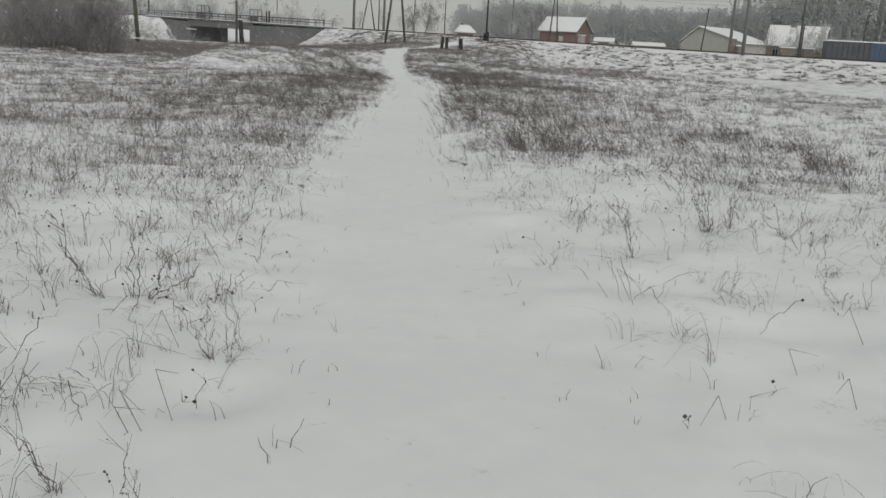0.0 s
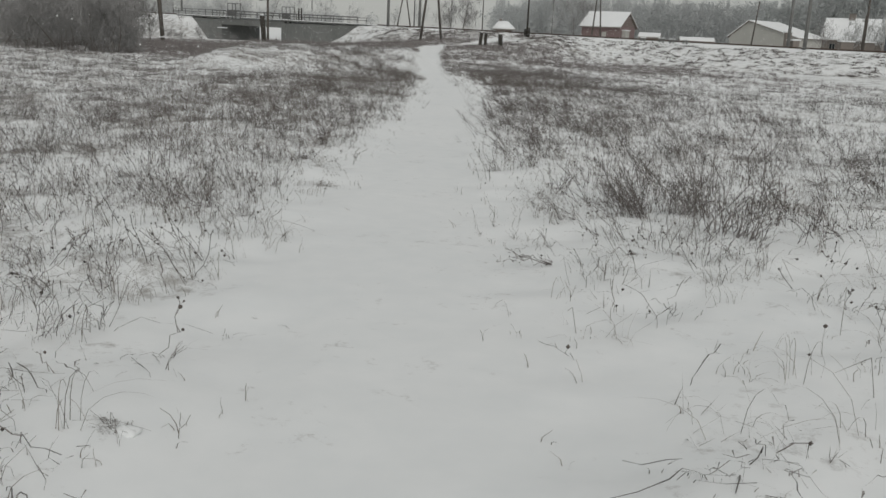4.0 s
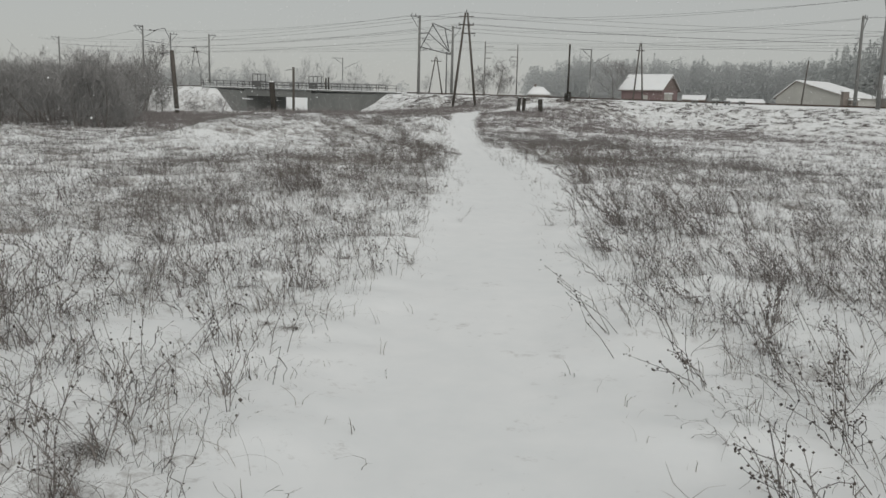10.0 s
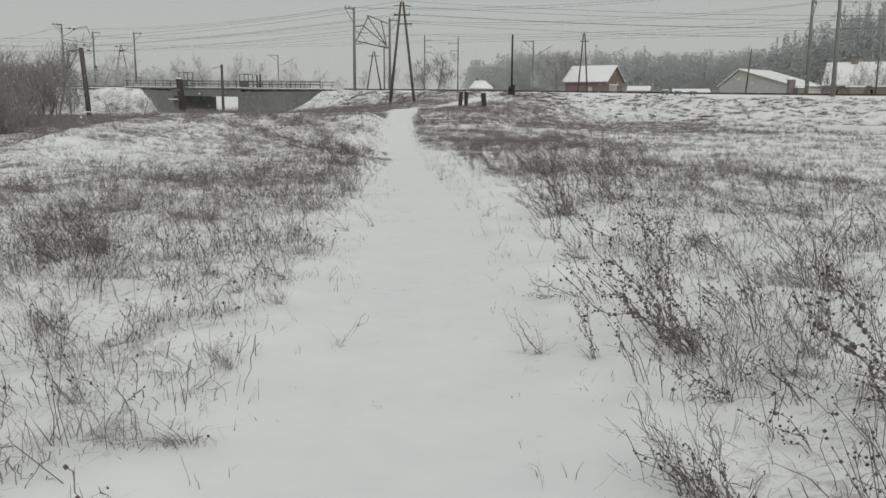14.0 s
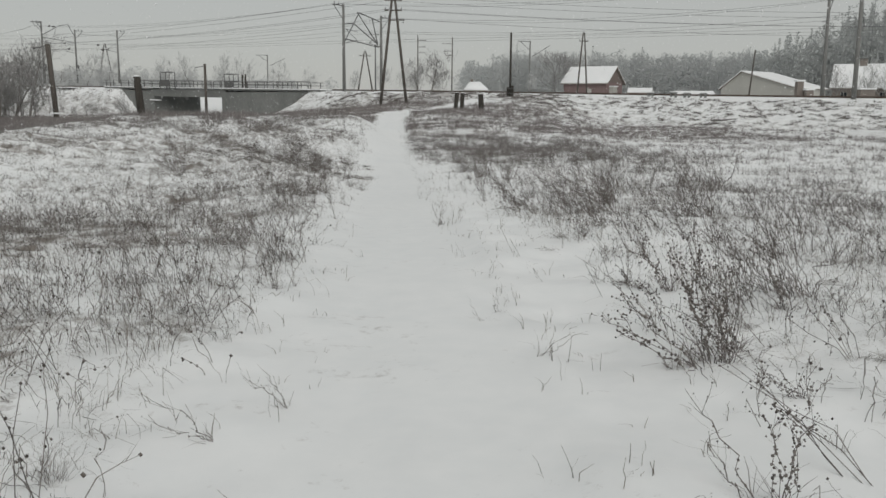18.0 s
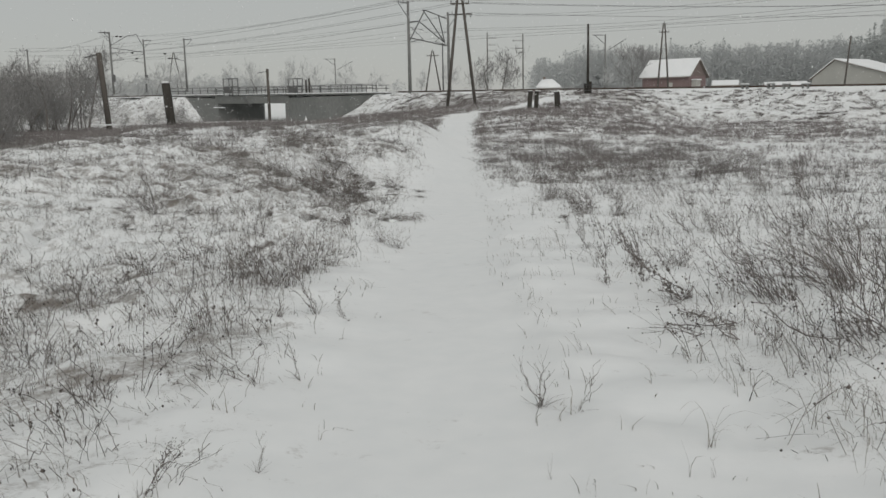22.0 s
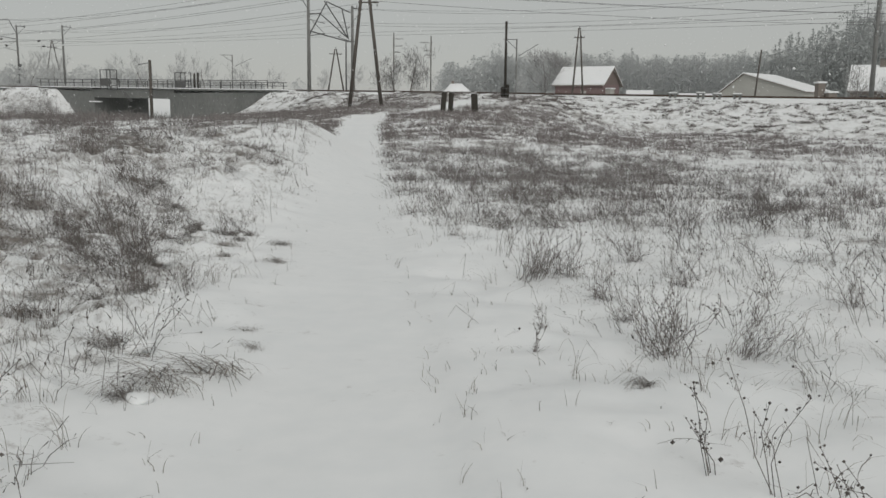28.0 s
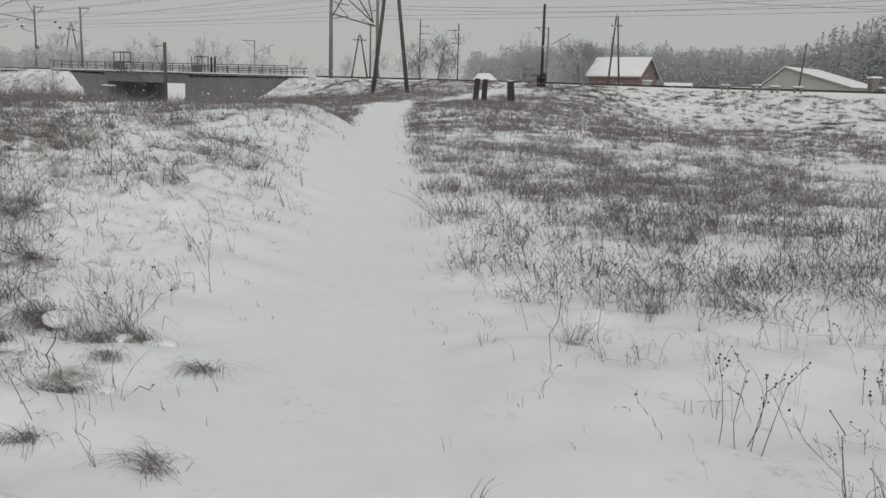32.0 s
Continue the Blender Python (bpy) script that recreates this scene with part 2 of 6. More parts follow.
def array_mesh(name, verts, faces, smooth=False):
    """A mesh from numpy arrays; all faces have the same number of corners."""
    me = bpy.data.meshes.new(name)
    nv, nf, k = len(verts), len(faces), faces.shape[1]
    me.vertices.add(nv)
    me.vertices.foreach_set("co", np.asarray(verts, dtype=np.float32).ravel())
    me.loops.add(nf * k)
    me.loops.foreach_set("vertex_index", np.asarray(faces, dtype=np.int32).ravel())
    me.polygons.add(nf)
    me.polygons.foreach_set("loop_start", np.arange(0, nf * k, k, dtype=np.int32))
    me.polygons.foreach_set("loop_total", np.full(nf, k, dtype=np.int32))
    if smooth:
        me.polygons.foreach_set("use_smooth", np.ones(nf, dtype=bool))
    me.update(calc_edges=True)
    return me


def tube_arrays(paths, radii, sides=3):
    """paths (N, K, 3), radii (N, K): thin tubes as (verts, quads)."""
    N, K, _ = paths.shape
    d = np.gradient(paths, axis=1)
    d /= np.linalg.norm(d, axis=2, keepdims=True) + 1e-9
    ref = np.where(np.abs(d[..., 2:3]) > 0.9, np.array([1.0, 0, 0]), np.array([0, 0, 1.0]))
    a = np.cross(d, ref)
    a /= np.linalg.norm(a, axis=2, keepdims=True) + 1e-9
    b = np.cross(d, a)
    ang = np.arange(sides) * 2 * np.pi / sides
    ring = a[:, :, None, :] * np.cos(ang)[None, None, :, None] + b[:, :, None, :] * np.sin(ang)[None, None, :, None]
    v = paths[:, :, None, :] + ring * radii[:, :, None, None]
    idx = np.arange(N * K * sides).reshape(N, K, sides)
    nxt = np.roll(idx, -1, axis=2)
    q = np.stack([idx[:, :-1], nxt[:, :-1], nxt[:, 1:], idx[:, 1:]], axis=-1).reshape(-1, 4)
    return v.reshape(-1, 3), q


def ribbon_arrays(paths, widths, rng):
    """paths (N, K, 3): flat blades as (verts, quads)."""
    N, K, _ = paths.shape
    ang = rng.uniform(0, np.pi, N)
    side = np.stack([np.cos(ang), np.sin(ang), np.zeros(N)], axis=1)[:, None, :]
    v = np.stack([paths - side * widths[:, :, None], paths + side * widths[:, :, None]], axis=2)
    idx = np.arange(N * K * 2).reshape(N, K, 2)
    q = np.stack([idx[:, :-1, 0], idx[:, :-1, 1], idx[:, 1:, 1], idx[:, 1:, 0]], axis=-1).reshape(-1, 4)
    return v.reshape(-1, 3), q


OCT_V = np.array([(1, 0, 0), (0, 1, 0), (-1, 0, 0), (0, -1, 0), (0, 0, 1), (0, 0, -1)], dtype=float)
OCT_F = np.array([(0, 1, 4), (1, 2, 4), (2, 3, 4), (3, 0, 4), (1, 0, 5), (2, 1, 5), (3, 2, 5), (0, 3, 5)])


def bead_arrays(places, sizes):
    N = len(places)
    v = places[:, None, :] + OCT_V[None] * sizes[:, None, None]
    t = OCT_F[None] + (np.arange(N) * 6)[:, None, None]
    return v.reshape(-1, 3), t.reshape(-1, 3)


def seed_arrays(places, sizes, rng):
    """Knobbly seed heads: small rough icosahedra."""
    bm = bmesh.new()
    bmesh.ops.create_icosphere(bm, subdivisions=1, radius=1)
    V = np.array([tuple(v.co) for v in bm.verts])
    F = np.array([[v.index for v in f.verts] for f in bm.faces])
    bm.free()
    N = len(places)
    v = places[:, None, :] + V[None] * (sizes[:, None] * rng.uniform(0.75, 1.15, (N, len(V))))[:, :, None]
    t = F[None] + (np.arange(N) * len(V))[:, None, None]
    return v.reshape(-1, 3), t.reshape(-1, 3)


def join_arrays(chunks):
    vs, fs, k = [], [], 0
    for v, q in chunks:
        vs.append(v)
        fs.append(q + k)
        k += len(v)
    return np.concatenate(vs), np.concatenate(fs)


def spike_arrays(paths, width, rng):
    """paths (N, 2, 3): slivers that are wide at the first point and end in the second, as triangles."""
    N = len(paths)
    ang = rng.uniform(0, np.pi, N)
    side = np.stack([np.cos(ang), np.sin(ang), np.zeros(N)], axis=1) * (width * rng.uniform(0.6, 1.2, N))[:, None]
    v = np.stack([paths[:, 0] - side, paths[:, 0] + side, paths[:, 1]], axis=1)
    return v.reshape(-1, 3), np.arange(N * 3).reshape(-1, 3)


def mixed_mesh(name, chunks):
    """A mesh from chunks of (verts, faces) whose faces may differ in their number of corners."""
    V = np.concatenate([v for v, q in chunks])
    starts = np.cumsum([0] + [len(v) for v, q in chunks])
    loops = np.concatenate([(q + k).ravel() for (v, q), k in zip(chunks, starts)])
    total = np.concatenate([np.full(len(q), q.shape[1]) for v, q in chunks])
    me = bpy.data.meshes.new(name)
    me.vertices.add(len(V))
    me.vertices.foreach_set("co", V.astype(np.float32).ravel())
    me.loops.add(len(loops))
    me.loops.foreach_set("vertex_index", loops.astype(np.int32))
    me.polygons.add(len(total))
    me.polygons.foreach_set("loop_start", np.concatenate([[0], np.cumsum(total)[:-1]]).astype(np.int32))
    me.polygons.foreach_set("loop_total", total.astype(np.int32))
    me.update(calc_edges=True)
    return me


def add_box(bm, lo, hi, m=None, bevel=0.0):
    r = bmesh.ops.create_cube(bm, size=1)
    lo, hi = Vector(lo), Vector(hi)
    t = Matrix.Translation((lo + hi) / 2) @ Matrix.Diagonal((*(hi - lo), 1))
    bmesh.ops.transform(bm, matrix=(m @ t) if m else t, verts=r["verts"])
    if bevel:
        edges = list({e for v in r["verts"] for e in v.link_edges})
        bmesh.ops.bevel(bm, geom=edges, offset=bevel, segments=2, affect="EDGES", profile=0.6)


def add_beam(bm, a, b, r0, r1=None, sides=8, flat=1.0):
    """A tapered round bar from a to b."""
    a, b = Vector(a), Vector(b)
    d = b - a
    turn = d.to_track_quat("Z", "Y").to_matrix().to_4x4()
    r = bmesh.ops.create_cone(bm, cap_ends=True, segments=sides, radius1=r0, radius2=r0 if r1 is None else r1, depth=d.length)
    bmesh.ops.transform(bm, matrix=Matrix.Translation((a + b) / 2) @ turn @ Matrix.Diagonal((1, flat, 1, 1)), verts=r["verts"])


def box_part(name, lo, hi, mat, parent, label="", m=None, bevel=0.0):
    bm = bmesh.new()
    add_box(bm, lo, hi, m, bevel)
    return part(name, bm, mat, parent, label)


def beam_part(name, a, b, r0, mat, parent, label="", r1=None, sides=8):
    bm = bmesh.new()
    add_beam(bm, a, b, r0, r1, sides)
    return part(name, bm, mat, parent, label, smooth=True)


def thing(name, place, label, category, group="", rz=0.0, kind=""):
    e = new(name)
    e.empty_display_size = 0.2
    e.matrix_basis = pose(*place, 0, 0, rz)
    return tagged(e, label, category, group, kind)


# ---- plan: the trodden path, the railway bank and the lie of the land ----
PATH_Y = np.array([-12, 0, 5.4, 9.7, 15.2, 21.8, 31.6, 38.2, 43, 52, 62, 75, 88, 97, 103, 109, 116, 126, 140])
PATH_X = np.array([0.2, -1.0, -1.5, -2.45, -3.25, -3.95, -4.85, -5.75, -6.65, -7.9, -9.6, -11.6, -13.6, -14.8, -14.9, -13.6, -11.4, -9.6, -8.6])
RO = np.array([28.2, 121.0])
RU = np.array([-0.878, 0.478]) / np.hypot(0.878, 0.478)
RN = np.array([0.478, 0.878]) / np.hypot(0.878, 0.478)
GROUND_Y = np.array([-40, 0, 5, 10, 15, 22, 32, 38, 43, 47, 52, 60, 70, 80, 90, 100, 112, 118, 131, 145])
LEFT_Z = np.array([0.1, 0, -0.22, -0.26, -0.36, -0.49, -0.46, -0.47, -0.58, -0.74, -0.88, -0.98, -1.0, -0.85, -0.35, 0.25, 0.5, 0.9, 1.8, 2.4])
RIGHT_Z = np.array([0.1, 0, -0.22, -0.26, -0.36, -0.49, -0.48, -0.52, -0.62, -0.76, -0.9, -1.0, -1.05, -1.1, -1.1, -1.1, -1.1, -1.1, -1.1, -1.1])
FARLEFT_Z = np.array([0.1, 0, -0.2, -0.24, -0.3, -0.38, -0.38, -0.4, -0.45, -0.6, -0.8, -0.95, -0.98, -0.95, -0.8, -0.7, -0.8, -0.9, -1.0, -1.0])


def smooth01(v):
    v = np.clip(v, 0, 1)
    return v * v * (3 - 2 * v)


def vnoise(x, y, seed):
    """Smooth value noise on a unit lattice, -1 to 1."""
    xi, yi = np.floor(x).astype(np.int64), np.floor(y).astype(np.int64)
    fx, fy = smooth01(x - xi), smooth01(y - yi)

    def h(i, j):
        k = (i * 374761393 + j * 668265263 + seed * 974634777) & 0x7FFFFFFF
        k = ((k ^ (k >> 13)) * 1274126177) & 0x7FFFFFFF
        return ((k ^ (k >> 16)) & 0xFFFF) / 32767.5 - 1

    a = h(xi, yi) * (1 - fx) + h(xi + 1, yi) * fx
    b = h(xi, yi + 1) * (1 - fx) + h(xi + 1, yi + 1) * fx
    return a * (1 - fy) + b * fy


def fbm(x, y, seed, octaves=3):
    total, amp = 0, 1.0
    for o in range(octaves):
        total = total + amp * vnoise(x * 2 ** o, y * 2 ** o, seed + o)
        amp *= 0.5
    return total


def path_x(y):
    return np.interp(y, PATH_Y, PATH_X)


def rail_coords(x, y):
    dx, dy = x - RO[0], y - RO[1]
    return dx * RU[0] + dy * RU[1], dx * RN[0] + dy * RN[1]


def rail_z(s):
    """Height of the rail tops along the line."""
    return np.interp(s, [-200, -25, 0, 20, 50, 75, 116, 140, 400], [1.9, 1.9, 2.06, 2.3, 2.72, 3.0, 3.55, 3.8, 4.3])


def at_rail(s, w, z=0.0):
    return (RO[0] + s * RU[0] + w * RN[0], RO[1] + s * RU[1] + w * RN[1], z)


OPEN_A, OPEN_B = 90.7, 107.0     # the road passage under the bridge
SPAN_A, SPAN_B = 74.5, 114.0     # the concrete walls on both sides of it


def tufted(x, y):
    """How far dead grass heaps the snow into small hummocks, 0 to 1."""
    off = x - path_x(y)
    left = np.interp(y, [6, 14, 32, 38, 45, 52, 64, 80, 96], [0, 0.35, 0.45, 0.75, 1.0, 1.0, 1.0, 0.8, 0.5])
    right = np.interp(y, [10, 22, 40, 44, 57, 61, 80, 96], [0, 0.4, 0.35, 0.12, 0.1, 0.6, 0.7, 0.5])
    side = np.where(off < 0, left * smooth01((-off - 0.9) / 1.0), right * smooth01((off - 1.0) / 1.2))
    return side * (0.45 + 0.55 * smooth01((fbm(x / 1.7, y / 1.5, 131, 2) + 0.5) / 0.8))


def hummocks(x, y):
    bend = 0.12 * vnoise(x / 0.5, y / 0.5, 151)
    lump = np.clip(vnoise((x + bend) / 0.25, (y - bend) / 0.2, 141) + 0.2, 0, 1) ** 0.8 + 0.45 * np.clip(vnoise(x / 0.12, y / 0.11, 147), 0, 1)
    tall = 0.072 + 0.075 * smooth01((y - 41) / 4) * (1 - smooth01((y - 64) / 6)) * (x < path_x(y))
    return tall * lump * tufted(x, y)


def torn_shaded(x, y):
    """Where a hummock falls steeply towards the walker: broken snow and the shadow under its lip, 0 to 1."""
    steep = (hummocks(x, y + 0.05) - hummocks(x, y - 0.05)) / 0.1
    return smooth01((steep - 0.12) / 0.3)


def ground_z(x, y, fine=True):
    x, y = np.asarray(x, float), np.asarray(y, float)
    pxx = path_x(y)
    off = x - pxx
    zl, zr_, zf = np.interp(y, GROUND_Y, LEFT_Z), np.interp(y, GROUND_Y, RIGHT_Z), np.interp(y, GROUND_Y, FARLEFT_Z)
    to_right = smooth01((off - 4) / 14)
    to_left = smooth01((-off - 5) / 14)
    base = zl * (1 - to_right) + zr_ * to_right
    base = base * (1 - to_left) + zf * to_left
    climb = smooth01(((y - 55) / 9 - (x + 14) / 5 + 0.75) / 2.4) * (1 - smooth01((y - 75) / 12))       # a low knoll beside the path
    climb = climb * smooth01((x + 24 + (y - 57) * 0.28) / 3.5) * smooth01((1 - off) / 3)
    base = base + (1.0 + 0.25 * smooth01((y - 66) / 6)) * climb
    s, w = rail_coords(x, y)
    top = rail_z(s) - 0.34
    front = np.clip((w + 1.5) / 10.5 + 1, 0, 1)                      # 0 at the toe, 1 at the crest
    front = front * 0.75 + 0.25 * smooth01(front)
    left_bank = smooth01((s - 60) / 12)
    steep = np.clip((w + 0.8) / (6.0) + 1, 0, 1)
    front = front * (1 - left_bank) + steep * left_bank
    cone = 1 - np.clip((s - 72.3) / 4.6, 0, 1) * (1 - np.clip((s - 111.0) / 4.6, 0, 1))
    front = np.where(w < 0.3, front * cone, front)
    passage = (s > OPEN_A - 1.3) & (s < OPEN_B + 1.3) & (w < 9)
    front = np.where(passage & (w > 0), 0, front)
    valley = smooth01((s - OPEN_A + 9) / 8) * (1 - smooth01((s - OPEN_B - 3) / 14)) * smooth01((w - 6.0) / 1.5)
    low = np.minimum(base, np.where((s > 66) & (s < 122), -0.9, 9))
    base = base + (low - base) * smooth01((s - 62) / 10) * (1 - smooth01((s - 120) / 20))
    z = base + (np.maximum(top, base) - base) * front
    behind = smooth01((w - 14) / 25)
    z = z + (1.2 + 0.6 * behind - z) * behind
    z = z + (np.minimum(z, -0.9 + np.clip(w - 12, 0, 60) * 0.09) - z) * valley
    z = np.where(y < -12, 0.1, z)
    far = smooth01((np.hypot(x, y - 60) - 300) / 200)
    z = z * (1 - far) + 0.5 * far
    if fine:
        trod = np.exp(-(off / 0.85) ** 4) * (y < 125)
        rough = (0.06 * fbm(x / 2.3, y / 2.3, 3) + 0.045 * fbm(x / 0.6, y / 0.5, 11)) * (1 - 0.88 * trod)
        flat = smooth01((w + 1.5) / 2.0)
        z = z + rough * (1 - 0.9 * flat) - 0.05 * trod + 0.012 * trod * fbm(off / 0.3, y / 5.0, 23, 2)
        lane = np.exp(-((off - 0.78 - 0.1 * vnoise(y / 3, y * 0, 5)) / 0.09) ** 2) * smooth01((y - 30) / 6) * (1 - smooth01((y - 52) / 6))
        z = z + 0.035 * lane
        bank = smooth01((w + 13) / 3) * (1 - smooth01((w + 2.2) / 1.2)) * (1 - left_bank)
        z = z + bank * 0.2 * fbm(x / 2.0, y / 1.6, 41) + np.where((y > 2) & (y < 100) & (w < -12), hummocks(x, y), 0)
    return z


STRIP_Y = np.array([-10, 0, 6, 10, 13, 20, 30, 37, 41, 46, 51, 54, 58, 61, 66, 82, 90, 125])
STRIP_LEFT = np.array([0.1, 0.16, 0.4, 0.68, 0.8, 0.88, 0.95, 1.0, 0.8, 0.6, 0.55, 0.3, 0.18, 0.5, 0.45, 0.95, 1.0, 1.0])
STRIP_RIGHT = np.array([0.05, 0.05, 0.08, 0.2, 0.5, 0.78, 0.85, 0.75, 0.5, 0.3, 0.22, 0.1, 0.1, 0.75, 1.0, 1.0, 1.0, 1.0])


def density(x, y):
    """How thickly the dry plants stand, 0 to 1."""
    off = x - path_x(y)
    edge = 0.62 + 0.16 * fbm(y / 2.1, y * 0 + np.sign(off) * 7.3, 77)
    edge = edge + np.where(off > 0, np.interp(y, [28, 34, 46, 56, 60], [0, 0.9, 0.9, 0.5, 0]), 0)
    clear = smooth01((np.abs(off) - edge) / 1.0)
    floor = np.interp(y, [56, 62, 90, 100], [0.42, 0.2, 0.2, 0.42])
    patch = floor + (1 - floor) * smooth01((fbm(x / 0.9, y / 1.1, 51) + 0.4) / 0.8)
    patch = patch * (1 - 0.78 * np.exp(-((x + 14.0) / 4.6) ** 4 - ((y - 47.2) / 4.6) ** 4)) * (1 - 0.85 * np.exp(-((x + 11.0) / 1.7) ** 2 - ((y - 60.6) / 2.8) ** 2))
    strip = np.where(off < 0, np.interp(y, STRIP_Y, STRIP_LEFT), np.interp(y, STRIP_Y, STRIP_RIGHT))
    strip = strip + (np.maximum(strip, np.where(off < 0, np.interp(y - 2 * smooth01((off + 14) / 8), [38, 44, 52, 55, 60, 63, 66, 75], [0.8, 0.5, 0.5, 0.85, 0.8, 0.6, 1.0, 1.0]), 0.8)) - strip) * np.where(off < 0, smooth01((-off - 1.7) / 2.2), smooth01((off - 2.8) / 4)) * smooth01((y - 6) / 6)
    strip = strip * (1 - 0.5 * smooth01((off - 6) / 9) * smooth01((y - 57) / 4))
    strip = np.maximum(strip, 0.75 * np.exp(-((x + 14.3) / 2.6) ** 2 - ((y - 58.5) / 4) ** 2))
    strip = np.maximum(strip, 0.8 * np.exp(-((x + 11.9) / 1.7) ** 2 - ((y - 55.0) / 2.8) ** 2))
    strip = np.maximum(strip, 1.7 * np.exp(-((x + 8.6) / 2.4) ** 2 - ((y - 29) / 5.0) ** 2) * (off < -1.0))
    s, w = rail_coords(x, y)
    on_bank = smooth01((w + 12) / 2.5)
    return np.clip(clear * patch * strip, 0, 1) * (1 - 0.85 * on_bank * (1 - smooth01((s - 26) / 8))) * (1 - 0.9 * smooth01((s - 58) / 6) * smooth01((w + 7) / 2)) * (w < -2.0) * (y > -6)


def mat_density(x, y):
    """Where dead grass lies matted, 0 to 1: uneven patches, thickest beside the middle of the walk."""
    m = 0.25 + 0.75 * smooth01((fbm(x / 0.9, y / 0.8, 91) + 0.25) / 0.8)
    off = x - path_x(y)
    side = np.where(off < 0, 1.0, 0.7) * (0.3 + 0.7 * smooth01((np.abs(off) - 2.2) / 3.0 + np.clip((y - 36) / 6, 0, 1) * (off < 0)))
    return density(x, y) * m * side


def axis(*spans):
    """Coordinates from (start, end, step) spans, joined."""
    out = []
    for a, b, st in spans:
        out.append(np.arange(a, b, st))
    return np.unique(np.concatenate(out + [np.array([spans[-1][1]])]))


gx = axis((-3000, -400, 400), (-400, -120, 20), (-120, -84, 3), (-84, -28, 0.9), (-28, -18, 0.4), (-18, 3, 0.11), (3, 8, 0.3), (8, 45, 0.9), (45, 120, 5), (120, 400, 30), (400, 3000, 400))
gy = axis((-3000, -200, 400), (-200, -20, 20), (-20, -1, 1.0), (-1, 66, 0.13), (66, 112, 0.6), (112, 182, 0.8), (182, 300, 6), (300, 3000, 450))
GX, GY = np.meshgrid(gx, gy)
GZ = ground_z(GX, GY)
nx, ny = len(gx), len(gy)
idx = np.arange(nx * ny).reshape(ny, nx)
quads = np.stack([idx[:-1, :-1], idx[:-1, 1:], idx[1:, 1:], idx[1:, :-1]], axis=-1).reshape(-1, 4)
ground = mesh_object("ground", array_mesh("ground", np.stack([GX, GY, GZ], axis=-1).reshape(-1, 3), quads, True), FIELD)
GS, GW = rail_coords(GX, GY)
bank_thin = smooth01((GW + 12.5) / 2) * (1 - smooth01((GW + 2.6) / 1.2)) * (GS > -60) * (1 + 0.5 * (GS > 108))
wild = (GY > 62) & (GW < -9)
thin = np.clip(0.25 * density(GX, GY) + 0.75 * mat_density(GX, GY) + 0.5 * density(GX, GY) * wild * smooth01((GY - 62) / 25) + 0.3 * bank_thin, 0, 0.72)
# hummock sides towards the walker: bared grass and small shadows, both put into colour
thin = np.clip(thin * 0.85 + 0.42 * torn_shaded(GX, GY) * (GY > 4) * (GY < 90), 0, 0.85)
ground.data.attributes.new("thin_snow", "FLOAT", "POINT").data.foreach_set("value", thin.astype(np.float32).ravel())
tagged(ground, "snow-covered field with a trodden footpath and railway bank", "snow field", kind="structure")


# ---- railway: tracks, masts, wires ----
def along(s0, s1, w, dz, step=4.0):
    n = int(abs(s1 - s0) / step) + 1
    return [Vector(at_rail(s, w, float(rail_z(s)) + dz)) for s in np.linspace(s0, s1, n)]


def sweep(name, pts, size, mat, parent=None, label=""):
    """A bar of rectangular section along points."""
    P = np.array([tuple(p) for p in pts])
    d = np.gradient(P, axis=0)
    d[:, 2] = 0
    d /= np.linalg.norm(d, axis=1, keepdims=True)
    sd = np.stack([d[:, 1], -d[:, 0], np.zeros(len(P))], axis=1) * size[0] / 2
    up = np.array([0, 0, size[1]])
    v = np.stack([P - sd, P + sd, P + sd + up, P - sd + up], axis=1)
    i = np.arange(len(P) * 4).reshape(len(P), 4)
    j = np.roll(i, -1, axis=1)
    q = np.stack([i[:-1], j[:-1], j[1:], i[1:]], axis=-1).reshape(-1, 4)
    return mesh_object(name, array_mesh(name, v.reshape(-1, 3), q), mat, parent, label)


for k, w0 in enumerate((2.6, 6.9)):
    track = thing("railway_track", (0, 0, 0), "railway track with two rusty rails half sunk in snow", "railway track", "railway tracks")
    for off in (-0.76, 0.76):
        sweep("rail", along(-160, 330, w0 + off, -0.17), (0.08, 0.17), RAIL, track)
for w0 in (2.4, 7.1):
    tagged(sweep("snowy_track_bed", along(-160, 330, w0, -0.4), (3.8, 0.2), SNOW), "snow-covered ballast bed under the tracks", "track bed", kind="structure")


